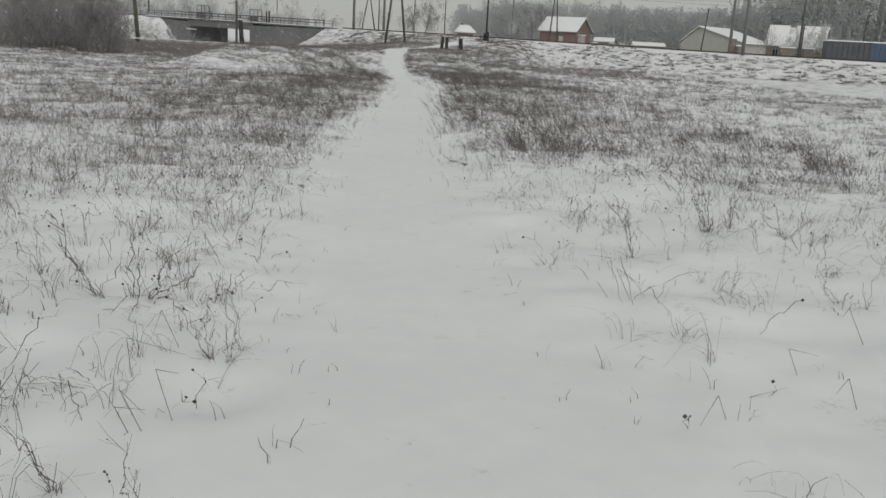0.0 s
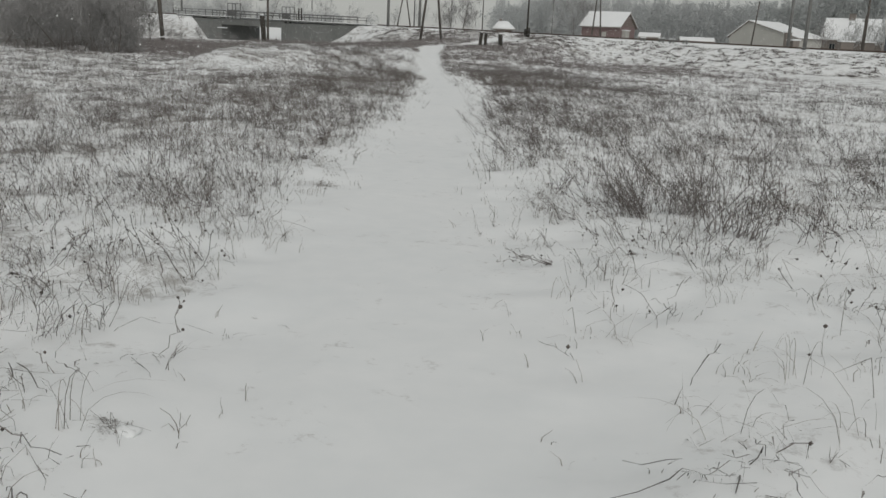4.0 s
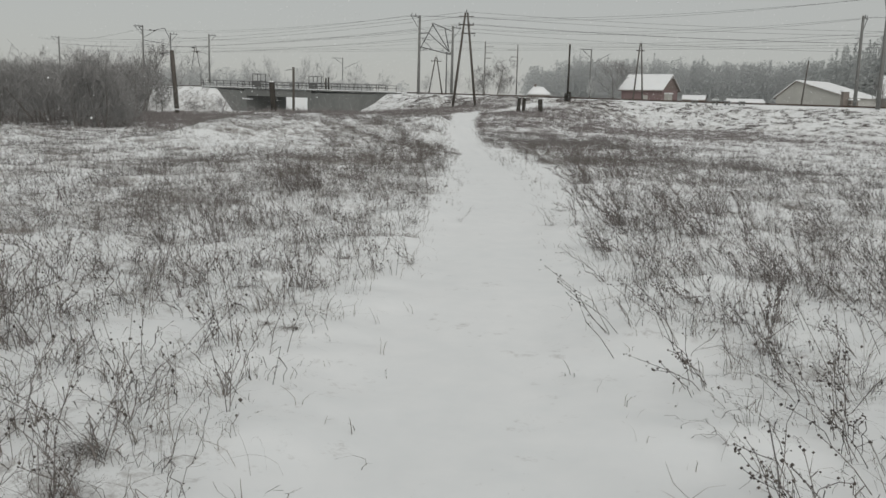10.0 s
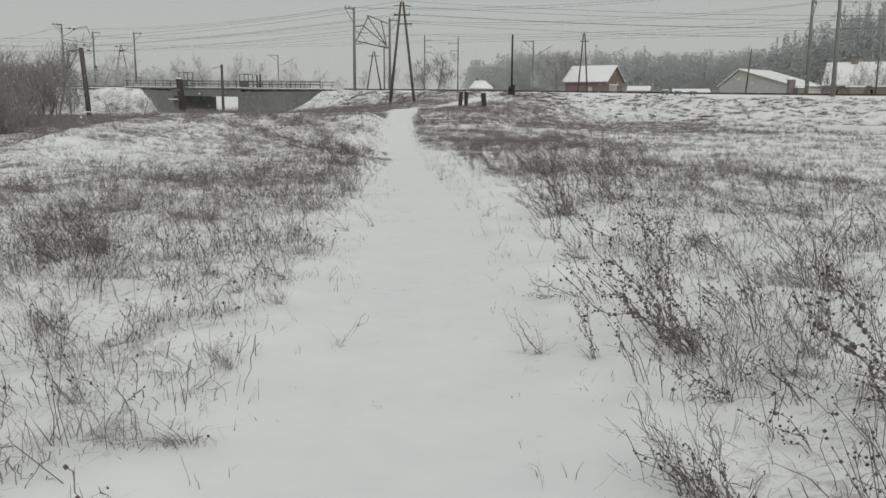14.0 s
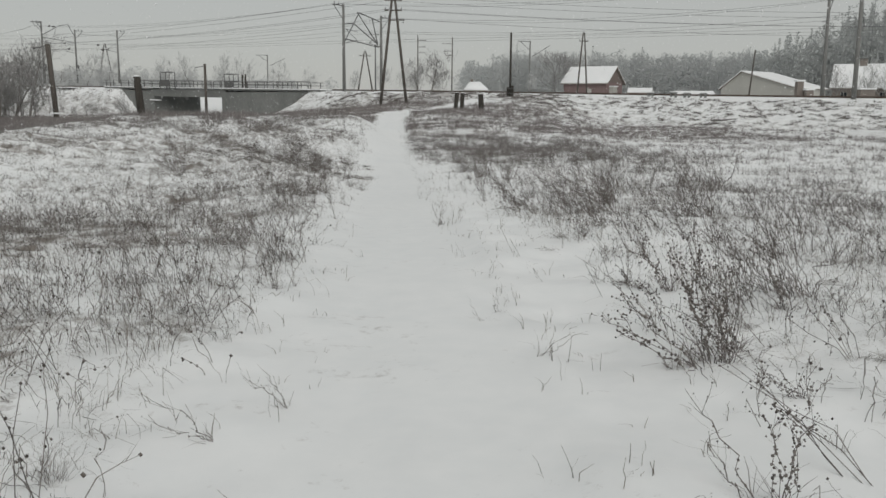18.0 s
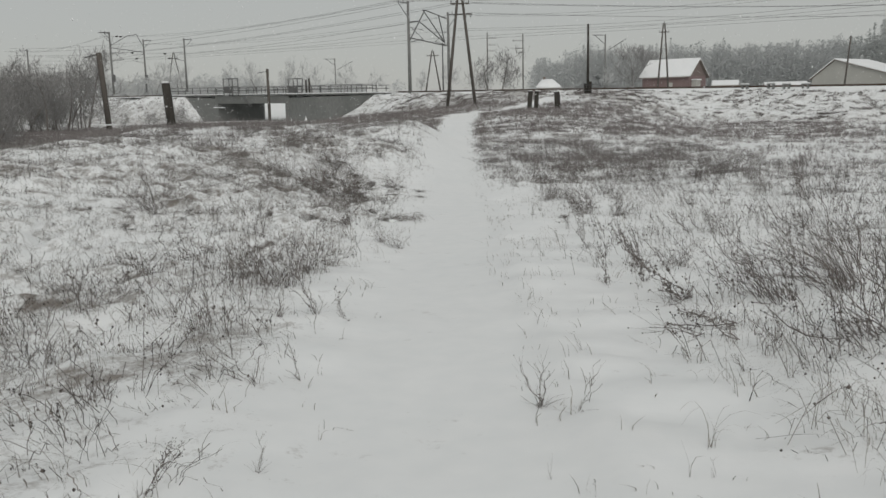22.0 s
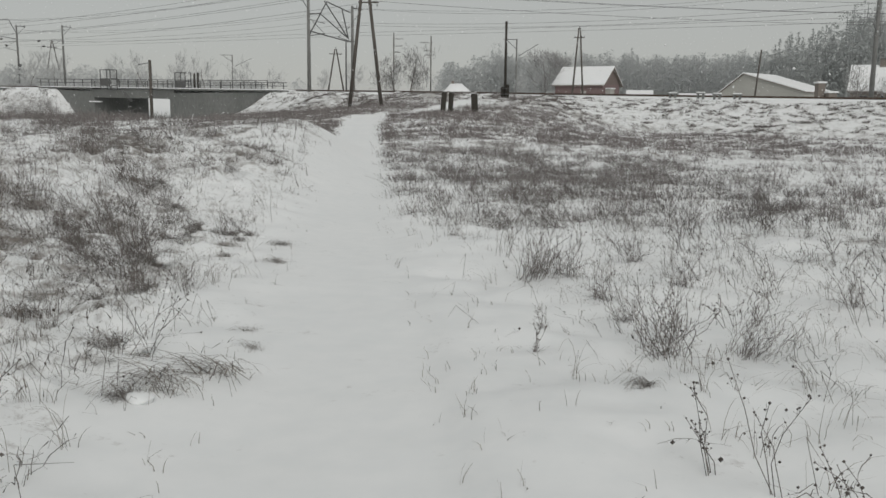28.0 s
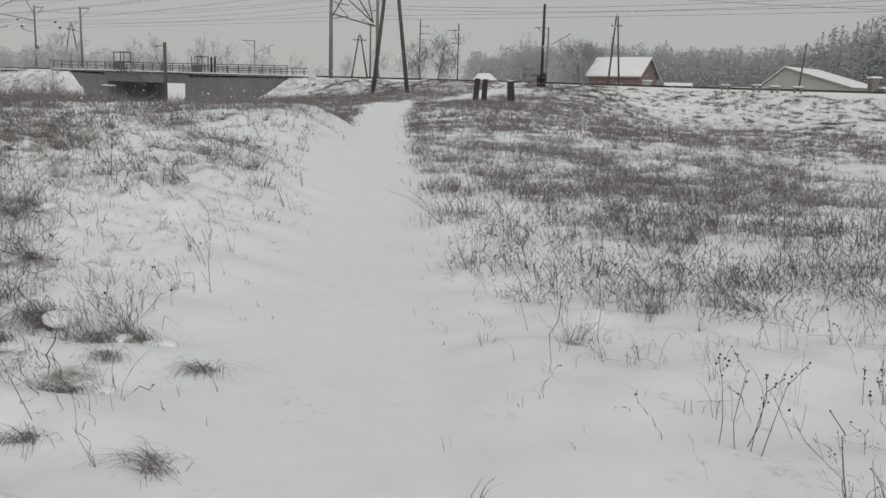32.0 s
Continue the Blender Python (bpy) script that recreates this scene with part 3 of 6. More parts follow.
def catenary_mast(s, w, h, side, place=None):
    """A concrete mast with a bracket arm towards the track; side 1 reaches away, -1 back."""
    x, y, z = place or at_rail(s, w, float(rail_z(s)) - 0.5)
    m = thing("catenary_mast", (x, y, z), "tapered grey concrete catenary mast with steel bracket arm", "mast", "catenary masts")
    beam_part("pole", (0, 0, 0), (0, 0, h), 0.25, MAST, m, r1=0.16, sides=12)
    nv = Vector((RN[0], RN[1], 0)) * side
    bm = bmesh.new()
    add_beam(bm, nv * 0.1 + Vector((0, 0, 6.9)), nv * 3.0 + Vector((0, 0, 7.4)), 0.05)
    add_beam(bm, nv * 0.1 + Vector((0, 0, 8.9)), nv * 3.1 + Vector((0, 0, 8.6)), 0.04)
    add_beam(bm, nv * 0.6 + Vector((0, 0, 8.8)), nv * 3.0 + Vector((0, 0, 7.4)), 0.035)
    part("bracket_arm", bm, STEEL, m)
    bm = bmesh.new()
    for e in (-1, 1):
        add_beam(bm, (0, 0, h - 0.35), -nv * (e > 0) + Vector((0, 0, h - 0.25)), 0.05)
    add_beam(bm, -nv * 2.2 + Vector((0, 0, h - 0.25)), nv * 0.2 + Vector((0, 0, h - 0.25)), 0.06)
    add_beam(bm, -nv * 2.0 + Vector((0, 0, h - 0.3)), Vector((0, 0, h - 2.2)), 0.045)
    part("top_arm", bm, STEEL, m)
    for k, r in enumerate((1.0, 1.9)):
        bm = bmesh.new()
        add_beam(bm, -nv * r + Vector((0, 0, h - 0.25)), -nv * r + Vector((0, 0, h + 0.2)), 0.07, 0.04)
        part("insulator", bm, STEEL, m)
    return m


for s in (-66, 0, 66.2):
    catenary_mast(s, 0.0, 12.2, 1)
for s in (-62, 5.3, 68.1):
    catenary_mast(s, 11.0 if s > 20 else 12.5, 11.6, -1)
# beyond the bridge the line bends away
box_part("cabinet", (0.1, -0.45, 2.6), (0.75, -0.12, 4.1), STEEL, catenary_mast(0, 0, 13.1, 1, (-107.8, 212.0, 4.6)), "grey steel cabinet fixed to the mast", bevel=0.03)
box_part("cabinet", (0.1, -0.45, 2.6), (0.75, -0.12, 4.1), STEEL, catenary_mast(0, 0, 12.4, -1, (-110.9, 232.0, 5.2)), "grey steel cabinet fixed to the mast", bevel=0.03)
catenary_mast(0, 0, 11.9, -1, (-97.2, 225.0, 5.0))
yoke = thing("wire_yoke", (-107.8, 212.0, 4.6), "steel yoke of bars carrying wires between two masts", "wire yoke")
for name, pts in (("arched_bar", ((-0.1, 0.6, 10.4), (-1.5, 9.9, 13.0), (-2.4, 15.7, 13.8), (-3.1, 20.0, 11.2))), ("lower_bar", ((-0.1, 0.6, 9.8), (-3.1, 20.0, 10.0))), ("outer_arm", ((0.0, 0.0, 13.0), (0.9, -5.8, 12.5))), ("strut", ((0.0, 0.0, 11.6), (0.5, -2.9, 12.7)))):
    bm = bmesh.new()
    for p, q in zip(pts, pts[1:]):
        add_beam(bm, Vector(p), Vector(q), 0.07)
    part(name, bm, STEEL, yoke)
catenary_mast(0, 0, 13.6, 1, (-154.0, 250.0, 4.0))
NEAR_ST = [Vector(at_rail(s, 0, float(rail_z(s)) - 0.5)) for s in (-66, 0, 66.2)] + [Vector((-107.8, 212, 4.6)), Vector((-160, 252, 5.2))]
FAR_ST = [Vector(at_rail(s, 11, float(rail_z(s)) - 0.5)) for s in (-62, 4, 68.1)] + [Vector((-110.9, 232, 5.2)), Vector((-165, 272, 5.6))]


def wire(a, b, sag, radius=0.0125, label="sagging dark overhead wire between masts", steps=14):
    a, b = np.array(a, float), np.array(b, float)
    t = np.linspace(0, 1, steps)[:, None]
    p = a + (b - a) * t
    p[:, 2] -= sag * 4 * (t[:, 0] * (1 - t[:, 0]))
    v, q = tube_arrays(p[None], np.full((1, steps), radius), 4)
    return tagged(mesh_object("overhead_wire", array_mesh("overhead_wire", v, q), WIRE), label, "wire", "overhead wires")


def line_of_wires(stations, w, h, sag, radius=0.014):
    """Wires from mast to mast, w metres across the line from the masts and h above their feet."""
    nv = Vector((RN[0], RN[1], 0)) * w + Vector((0, 0, h))
    for a, b in zip(stations[:-1], stations[1:]):
        wire(a + nv, b + nv, sag, radius)


line_of_wires(NEAR_ST, -1.0, 12.1, 1.1)
line_of_wires(NEAR_ST, -1.9, 12.1, 1.5)
line_of_wires(NEAR_ST, 2.8, 8.8, 1.0)
line_of_wires(NEAR_ST, 2.8, 7.4, 0.1, 0.013)
line_of_wires(NEAR_ST, 7.2, 8.8, 1.0)
line_of_wires(NEAR_ST, 7.2, 7.4, 0.1, 0.013)
line_of_wires(FAR_ST, 1.5, 11.4, 1.2)
line_of_wires(FAR_ST, 2.2, 11.4, 1.5)
# strings of insulators let into the wires beside the masts beyond the bridge
for w, h, sag, f in ((-1.0, 12.1, 1.1, 0.94), (-1.9, 12.1, 1.5, 0.9), (2.8, 8.8, 1.0, 0.95), (7.2, 8.8, 1.0, 0.88), (2.8, 7.4, 0.1, 0.93), (7.2, 7.4, 0.1, 0.86)):
    nv = Vector((RN[0], RN[1], 0)) * w + Vector((0, 0, h))
    a, b = NEAR_ST[2] + nv, NEAR_ST[3] + nv
    at = a.lerp(b, f) - Vector((0, 0, sag * 4 * f * (1 - f)))
    way = (b - a).normalized()
    string = thing("wire_insulator", at, "dark string of ribbed insulator discs in a wire", "insulator", "insulators in the wires")
    for k in range(4):
        beam_part("disc", way * (k - 2) * 0.24, way * ((k - 2) * 0.24 + 0.2), 0.15, TARRED, string, r1=0.08, sides=10)


# ---- railway bridge over the road ----
ang_rail = math.degrees(math.atan2(RU[1], RU[0]))      # local x of the bridge runs along the line
bx, by, _ = at_rail(OPEN_A, 0)
bridge = thing("railway_bridge", (bx, by, -1.2), "grey concrete railway bridge with steel railing and snowy deck", "bridge", rz=ang_rail)
# local axes: x = s - OPEN_A, y = -w (towards the viewer), z up from the road


def bz(s, d=0.0):
    return float(rail_z(s)) + 1.2 + d


def prism(name, corners, y0, y1, mat, parent, label=""):
    """A slab whose face is the polygon (x, z), between two y."""
    bm = bmesh.new()
    a = [bm.verts.new((x, y0, z)) for x, z in corners]
    b = [bm.verts.new((x, y1, z)) for x, z in corners]
    bm.faces.new(a)
    bm.faces.new(b[::-1])
    for i in range(len(a)):
        j = (i + 1) % len(a)
        bm.faces.new((a[j], a[i], b[i], b[j]))
    bmesh.ops.recalc_face_normals(bm, faces=bm.faces[:])
    return part(name, bm, mat, parent, label)


LO = -1.5
DEPTH = -9.2
A0, A1 = 70.0 - OPEN_A, 0.0
B0, B1 = OPEN_B - OPEN_A, 120.0 - OPEN_A
prism("abutment", [(A0, LO), (A1, LO), (A1, bz(OPEN_A, -0.75)), (A0, bz(70, -0.35))], 0.55, DEPTH, CONCRETE, bridge, "dark stained concrete abutment wall")
prism("abutment", [(B0, LO), (B1, LO), (B1, bz(120, -0.35)), (B0, bz(OPEN_B, -0.75))], 0.55, DEPTH, CONCRETE, bridge, "dark stained concrete abutment wall")
prism("wall_cap", [(A0, bz(70, -0.35)), (A1, bz(OPEN_A, -0.35)), (A1, bz(OPEN_A, -0.16)), (A0, bz(70, -0.16))], 0.75, -0.5, CONCRETE, bridge)
prism("wall_cap", [(B0, bz(OPEN_B, -0.35)), (B1, bz(120, -0.35)), (B1, bz(120, -0.16)), (B0, bz(OPEN_B, -0.16))], 0.75, -0.5, CONCRETE, bridge)
for yy in (0.5, -3.7, -5.2, -8.4):
    prism("girder", [(-0.8, bz(OPEN_A, -1.55)), (B0 + 0.8, bz(OPEN_B, -1.55)), (B0 + 0.8, bz(OPEN_B, -0.35)), (-0.8, bz(OPEN_A, -0.35))], yy, yy - 0.5, CONCRETE, bridge)
for y0, y1 in ((0.85, -4.3), (-5.2, DEPTH - 0.3)):
    prism("deck", [(A0, bz(70, -0.16)), (B1, bz(120, -0.16)), (B1, bz(120, -0.03)), (A0, bz(70, -0.03))], y0, y1, SNOW, bridge, "thick snow lying on the deck edge")
prism("ledge", [(B0 - 1.4, 2.35), (B0 + 0.9, 2.4), (B0 + 0.9, 2.55), (B0 - 1.4, 2.5)], 0.8, 0.2, ROOF_SNOW, bridge, "snow-topped bearing ledge")
# railing: posts, two rails
rail_posts = np.arange(72.5, 121, 2.05)
for side_y in (0.6, DEPTH + 0.2):
    lo = 72.5 if side_y > 0 else 78
    for s in rail_posts:
        if s < lo:
            continue
        box_part("railing_post", (s - OPEN_A - 0.045, side_y - 0.045, bz(s, -0.05)), (s - OPEN_A + 0.045, side_y + 0.045, bz(s, 1.05)), STEEL, bridge)
    for h in (0.55, 1.02):
        beam_part("handrail", (lo - OPEN_A, side_y, bz(lo, h)), (120.6 - OPEN_A, side_y, bz(120.6, h)), 0.045, STEEL, bridge, sides=6)
# two refuge cages on the deck and a short ladder
for s, yy in ((101.2, 0.9), (97.3, DEPTH)):
    x0 = s - OPEN_A
    for dx in (0, 2.2):
        for dy in (0, 1.1):
            box_part("cage_post", (x0 + dx - 0.05, yy + dy - 0.05, bz(s, -0.4)), (x0 + dx + 0.05, yy + dy + 0.05, bz(s, 2.4)), STEEL, bridge)
    for dz in (0.15, 1.1, 2.35):
        bm = bmesh.new()
        for p0, p1 in (((0, 0), (2.2, 0)), ((2.2, 0), (2.2, 1.1)), ((2.2, 1.1), (0, 1.1)), ((0, 1.1), (0, 0))):
            add_beam(bm, (x0 + p0[0], yy + p0[1], bz(s, dz)), (x0 + p1[0], yy + p1[1], bz(s, dz)), 0.05, sides=6)
        part("cage_frame", bm, STEEL, bridge)
    box_part("cage_panel", (x0 + 0.06, yy + 1.06, bz(s, 0.15)), (x0 + 2.14, yy + 1.12, bz(s, 1.1)), STEEL, bridge)
bm = bmesh.new()
for dx in (0, 0.5):
    add_beam(bm, (9.2 + dx, 1.1, bz(100, -0.3)), (6.6 + dx, 1.5, bz(97, -2.0)), 0.05, sides=6)
for k in range(6):
    f = k / 5
    add_beam(bm, (9.2 - 2.6 * f, 1.1 + 0.4 * f, bz(98, -0.4 - 1.6 * f)), (9.7 - 2.6 * f, 1.1 + 0.4 * f, bz(98, -0.4 - 1.6 * f)), 0.035, sides=6)
part("ladder", bm, STEEL, bridge)


# ---- posts and poles ----
def insulator(parent, p, h=0.22, r=0.06):
    bm = bmesh.new()
    p = Vector(p)
    add_beam(bm, p, p + Vector((0, 0, h * 0.4)), 0.02)
    add_beam(bm, p + Vector((0, 0, h * 0.4)), p + Vector((0, 0, h)), r, r * 0.6)
    part("insulator", bm, STEEL, parent)


def a_frame_pole(place, height, spread, arm, label, turn=0.0, tiers=2):
    """Two wooden legs that meet at the top, a cross arm and insulators."""
    p = thing("a_frame_pole", place, label, "utility pole", "A-frame poles", rz=turn)
    for e in (-1, 1):
        beam_part("leg", (e * spread / 2, 0, -0.6), (e * 0.12, 0, height), 0.165, OLD_WOOD, p, r1=0.11, sides=10)
    bm = bmesh.new()
    f = 0.3
    add_box(bm, (-spread * (1 - f) / 2 - 0.15, -0.14, height * f), (spread * (1 - f) / 2 + 0.15, -0.06, height * f + 0.1)) if tiers == 0 else None
    add_box(bm, (-arm / 2, -0.16, height * 0.865), (arm / 2, -0.06, height * 0.865 + 0.13))
    if tiers > 1:
        add_box(bm, (-arm * 0.32, 0.06, height * 0.78), (arm * 0.62, 0.16, height * 0.78 + 0.11))
        add_box(bm, (-arm * 0.5, -0.14, height * 0.955), (arm * 0.5, -0.06, height * 0.955 + 0.09))
    part("cross_arm", bm, OLD_WOOD, p)
    for e in (-0.46, -0.2, 0.2, 0.46):
        insulator(p, (arm * e, -0.1, height * 0.865 + 0.12))
    if tiers > 1:
        for e in (0.3, 0.55):
            insulator(p, (arm * e, 0.1, height * 0.78 - 0.3))
    insulator(p, (0, 0, height - 0.02), 0.35, 0.07)
    return p


def gz(x, y):
    return float(ground_z(x, y))


a_frame_pole((-17.75, 118.0, gz(-17.75, 118)), 10.65, 2.75, 1.75, "weathered wooden A-frame utility pole beside the footpath", 6)
a_frame_pole((-36.4, 205.0, 3.9), 7.3, 2.9, 2.3, "far wooden A-frame telegraph pole behind the railway", 10, 1)
a_frame_pole((-112.5, 250.0, 4.4), 11.1, 4.2, 2.1, "far wooden A-frame telegraph pole behind the railway", 20, 1)
a_frame_pole((5.4, 184.0, 2.3), 10.85, 1.9, 1.6, "leaning wooden A-frame pole before the red house", 12, 1)


def plain_pole(place, height, r, label, lean=(0, 0), mat=None, arms=(), foot=None, group="wooden poles"):
    p = thing("utility_pole", place, label, "utility pole", group)
    top = (lean[0], lean[1], height)
    mat = mat or OLD_WOOD
    beam_part("pole", (0, 0, -0.5), top, r, mat, p, r1=r * 0.75, sides=10)
    for h, x0, x1 in arms:
        bm = bmesh.new()
        add_box(bm, (x0, -0.05, h), (x1, 0.05, h + 0.09))
        part("cross_arm", bm, OLD_WOOD, p)
        for k in range(4):
            insulator(p, (x0 + (x1 - x0) * (k + 0.5) / 4, 0, h + 0.08), 0.25, 0.08)
    if foot:
        for e in (-1, 1):
            bm = bmesh.new()
            add_box(bm, (e * foot[0] - 0.13, -0.16, -0.4), (e * foot[0] + 0.13, 0.16, foot[1] + 0.1 * e), bevel=0.03)
            part("foot_stub", bm, TARRED, p, "short tarred stub bound to the pole")
        for h in (0.5, foot[1] - 0.3):
            bm = bmesh.new()
            add_beam(bm, (0, 0, h), (0, 0, h + 0.06), foot[0] + 0.2, sides=12)
            part("wire_binding", bm, STEEL, p)
    return p


plain_pole((-6.2, 131.0, gz(-6.2, 131)), 7.35, 0.15, "dark wooden pole bound to short stubs at its foot", (0, 0), TARRED, foot=(0.27, 1.35))
plain_pole((-31.2, 250.0, 2.2), 15.6, 0.16, "wooden telegraph pole with cross arms beside a bare tree", arms=((14.2, -0.3, 2.2), (12.6, -0.3, 2.0), (11.2, -0.2, 1.5)))
plain_pole((-22.6, 250.0, 2.2), 15.0, 0.16, "wooden telegraph pole with cross arms beside a bare tree", arms=((13.4, -2.6, 0.4), (11.6, -1.8, 0.3), (10.6, -1.5, 0.3)))
plain_pole((41.6, 217.0, 1.4), 10.9, 0.18, "leaning wooden pole before the cream building", (0.9, 0))
plain_pole((60.5, 168.0, 1.5), 8.6, 0.15, "wooden pole before the dark container", (0.2, 0), arms=((7.8, -0.5, 0.5),))
plain_pole((49.0, 165.0, 1.6), 6.4, 0.14, "wooden pole with small arm beside the far house", arms=((5.4, -0.5, 0.5),))
plain_pole((40.2, 137.0, 1.6), 10.5, 0.17, "braced wooden pole behind the rails", arms=())
plain_pole((-28.4, 170.0, 2.6), 7.6, 0.13, "thin far steel pole with one arm", mat=STEEL, arms=((7.3, -0.1, 1.2),))


def field_post(place, height, r, label, arm=None, cap=True, lean=(0, 0)):
    p = thing("field_post", place, label, "post", "field posts")
    beam_part("post", (0, 0, -0.4), (lean[0], lean[1], height), r, TARRED if cap else OLD_WOOD, p, r1=r * 0.9, sides=10)
    if cap:
        bm = bmesh.new()
        add_beam(bm, (lean[0], lean[1], height - 0.01), (lean[0], lean[1], height + 0.07), r * 0.95, r * 0.6, 10)
        part("snow_cap", bm, ROOF_SNOW, p, "small cap of snow", smooth=True)
    if arm:
        beam_part("arm", (lean[0] * 0.95, lean[1], height - arm[2]), (lean[0] + arm[0], arm[1], height - arm[2] - 0.25), 0.05, STEEL, p)
    return p


field_post((-24.6, 74.2, gz(-24.6, 74.2)), 2.3 - gz(-24.6, 74.2), 0.21, "thick dark wooden post with snow cap among weeds", lean=(-0.2, 0))
post_a = field_post((-51.0, 113.4, gz(-51.0, 113.4)), 6.5 - gz(-51.0, 113.4), 0.27, "tall weathered wooden post with steel arm beside thicket", (-1.5, 0, 0.15), False, (-0.5, 0))
box_part("foot_plate", (-0.55, -0.3, 0.55), (0.65, 0.3, 0.68), ROOF_SNOW, post_a, "snow on a foot brace")
field_post((-53.8, 162.6, gz(-53.8, 162.6)), 6.8 - gz(-53.8, 162.6), 0.22, "weathered wooden post with steel arm before the bridge", (-1.6, 0, 0.35), False)
for s, h in ((91.6, 2.3), (90.9, 2.4)):
    plain_pole(at_rail(s, 4.75, float(rail_z(s)) - 0.2), h, 0.17, "short dark pole standing on the bridge between the tracks", (0, 0), TARRED)


def guard_stub(place, height, lean, r):
    p = thing("guard_stub", place, "short tarred wooden guard post with a little snow on top", "post", "guard posts at the crossing")
    bm = bmesh.new()
    add_box(bm, (-r, -r * 0.8, -0.3), (r, r * 0.8, height), bevel=0.04)
    part("post", bm, TARRED, p)
    bm = bmesh.new()
    add_box(bm, (-r * 0.8, -r * 0.6, height - 0.02), (r * 0.8, r * 0.6, height + 0.05), bevel=0.03)
    part("snow_cap", bm, ROOF_SNOW, p, "small cap of snow")
    p.matrix_basis = pose(*place, lean[0], lean[1], 0)
    return p


guard_stub((-10.98, 112.0, gz(-10.98, 112)), 1.55, (0, 4.5), 0.19)
guard_stub((-10.42, 112.25, gz(-10.42, 112.25)), 1.5, (0, 3), 0.18)
guard_stub((-8.55, 112.0, gz(-8.55, 112)), 1.45, (0, -3.5), 0.24)


# low trestle stools along the track, each with a cap of snow
def trestle(s, w):
    x, y, _ = at_rail(s, w)
    z = gz(x, y) - 0.08
    p = thing("cable_trestle", (x, y, z), "low four-legged concrete trestle capped with snow", "trestle", "trestles by the track", rz=ang_rail + 180)
    for dx in (-0.24, 0.24):
        for dy in (-0.16, 0.16):
            box_part("leg", (dx - 0.06, dy - 0.06, -0.2), (dx + 0.06, dy + 0.06, 0.44), CONCRETE, p)
    box_part("slab", (-0.37, -0.25, 0.44), (0.37, 0.25, 0.53), CONCRETE, p, bevel=0.02)
    box_part("snow_cap", (-0.36, -0.24, 0.53), (0.36, 0.24, 0.65), ROOF_SNOW, p, "thick pad of snow", bevel=0.05)


for s in (20.6, 18.0, 16.5, 14.7):
    trestle(s, -1.3)

# mast portal between the two middle masts
g1, g2 = Vector(at_rail(66.2, 0, float(rail_z(66)))), Vector(at_rail(68.1, 11, float(rail_z(68))))
portal = thing("portal_frame", g1, "light steel lattice portal joining two catenary masts", "portal frame")
dg = g2 - g1
bm = bmesh.new()
for f0, h0, f1, h1 in ((0.02, 6.6, 0.4, 10.9), (0.4, 10.9, 0.95, 10.2), (0.35, 10.9, 0.9, 6.8), (0.02, 9.0, 0.25, 9.3), (0.25, 9.3, 0.9, 6.8), (0.02, 7.0, 0.92, 6.4), (0.75, 10.4, 0.9, 6.8)):
    add_beam(bm, dg * f0 + Vector((0, 0, h0)), dg * f1 + Vector((0, 0, h1)), 0.08, sides=6)
part("lattice", bm, STEEL, portal)

# telephone wires from the near A-frame pole
for dx, h in ((-0.7, 9.35), (0.7, 9.35), (0.9, 8.4), (0.0, 10.7), (-0.5, 10.2)):
    a = (-17.75 + dx, 118.0, 0.9 + h)
    wire(a, (70 + dx, 128.0, 1.0 + h), 1.3, 0.014, "thin telephone wire running to the A-frame pole")
    wire(a, (-120 + dx, 196.0, 3.0 + h), 1.6, 0.014, "thin telephone wire running to the A-frame pole")
# stay wire of the tall post
wire((-50.6, 113.4, 2.2), (-62, 126, 6.2), 0.1, 0.03, "steel stay wire of the tall post")
# far masts of another line
for x, y, z, h, arm in ((-81.5, 290.0, 4.0, 11.0, -3.4), (-3.5, 220, 2.0, 12.3, -2.6)):
    p = plain_pole((x, y, z), h, 0.2, "far concrete mast with a bracket arm", mat=MAST, group="far masts")
    bm = bmesh.new()
    add_beam(bm, (0, 0, h - 0.15), (arm, 0, h - 0.05), 0.07, sides=6)
    add_beam(bm, (arm * 0.8, 0, h - 0.1), (0, 0, h - 2.0), 0.06, sides=6)
    add_beam(bm, (-arm * 0.2, 0, h - 3.2), (-arm * 1.6, 0, h - 1.0), 0.06, sides=6)
    part("bracket_arm", bm, STEEL, p)


# ---- houses behind the railway ----
def window_part(parent, x, y, z, w, h, frame_mat=None):
    """A small framed window on a wall that faces -y."""
    f = box_part("window", (x - w / 2, y - 0.05, z), (x + w / 2, y + 0.05, z + h), frame_mat or PLASTER, parent, "framed window")
    for dx in (-w / 4, w / 4):
        box_part("pane", (x + dx - w / 4 + 0.05, y - 0.07, z + 0.06), (x + dx + w / 4 - 0.05, y - 0.052, z + h - 0.06), PANE, f)
    return f


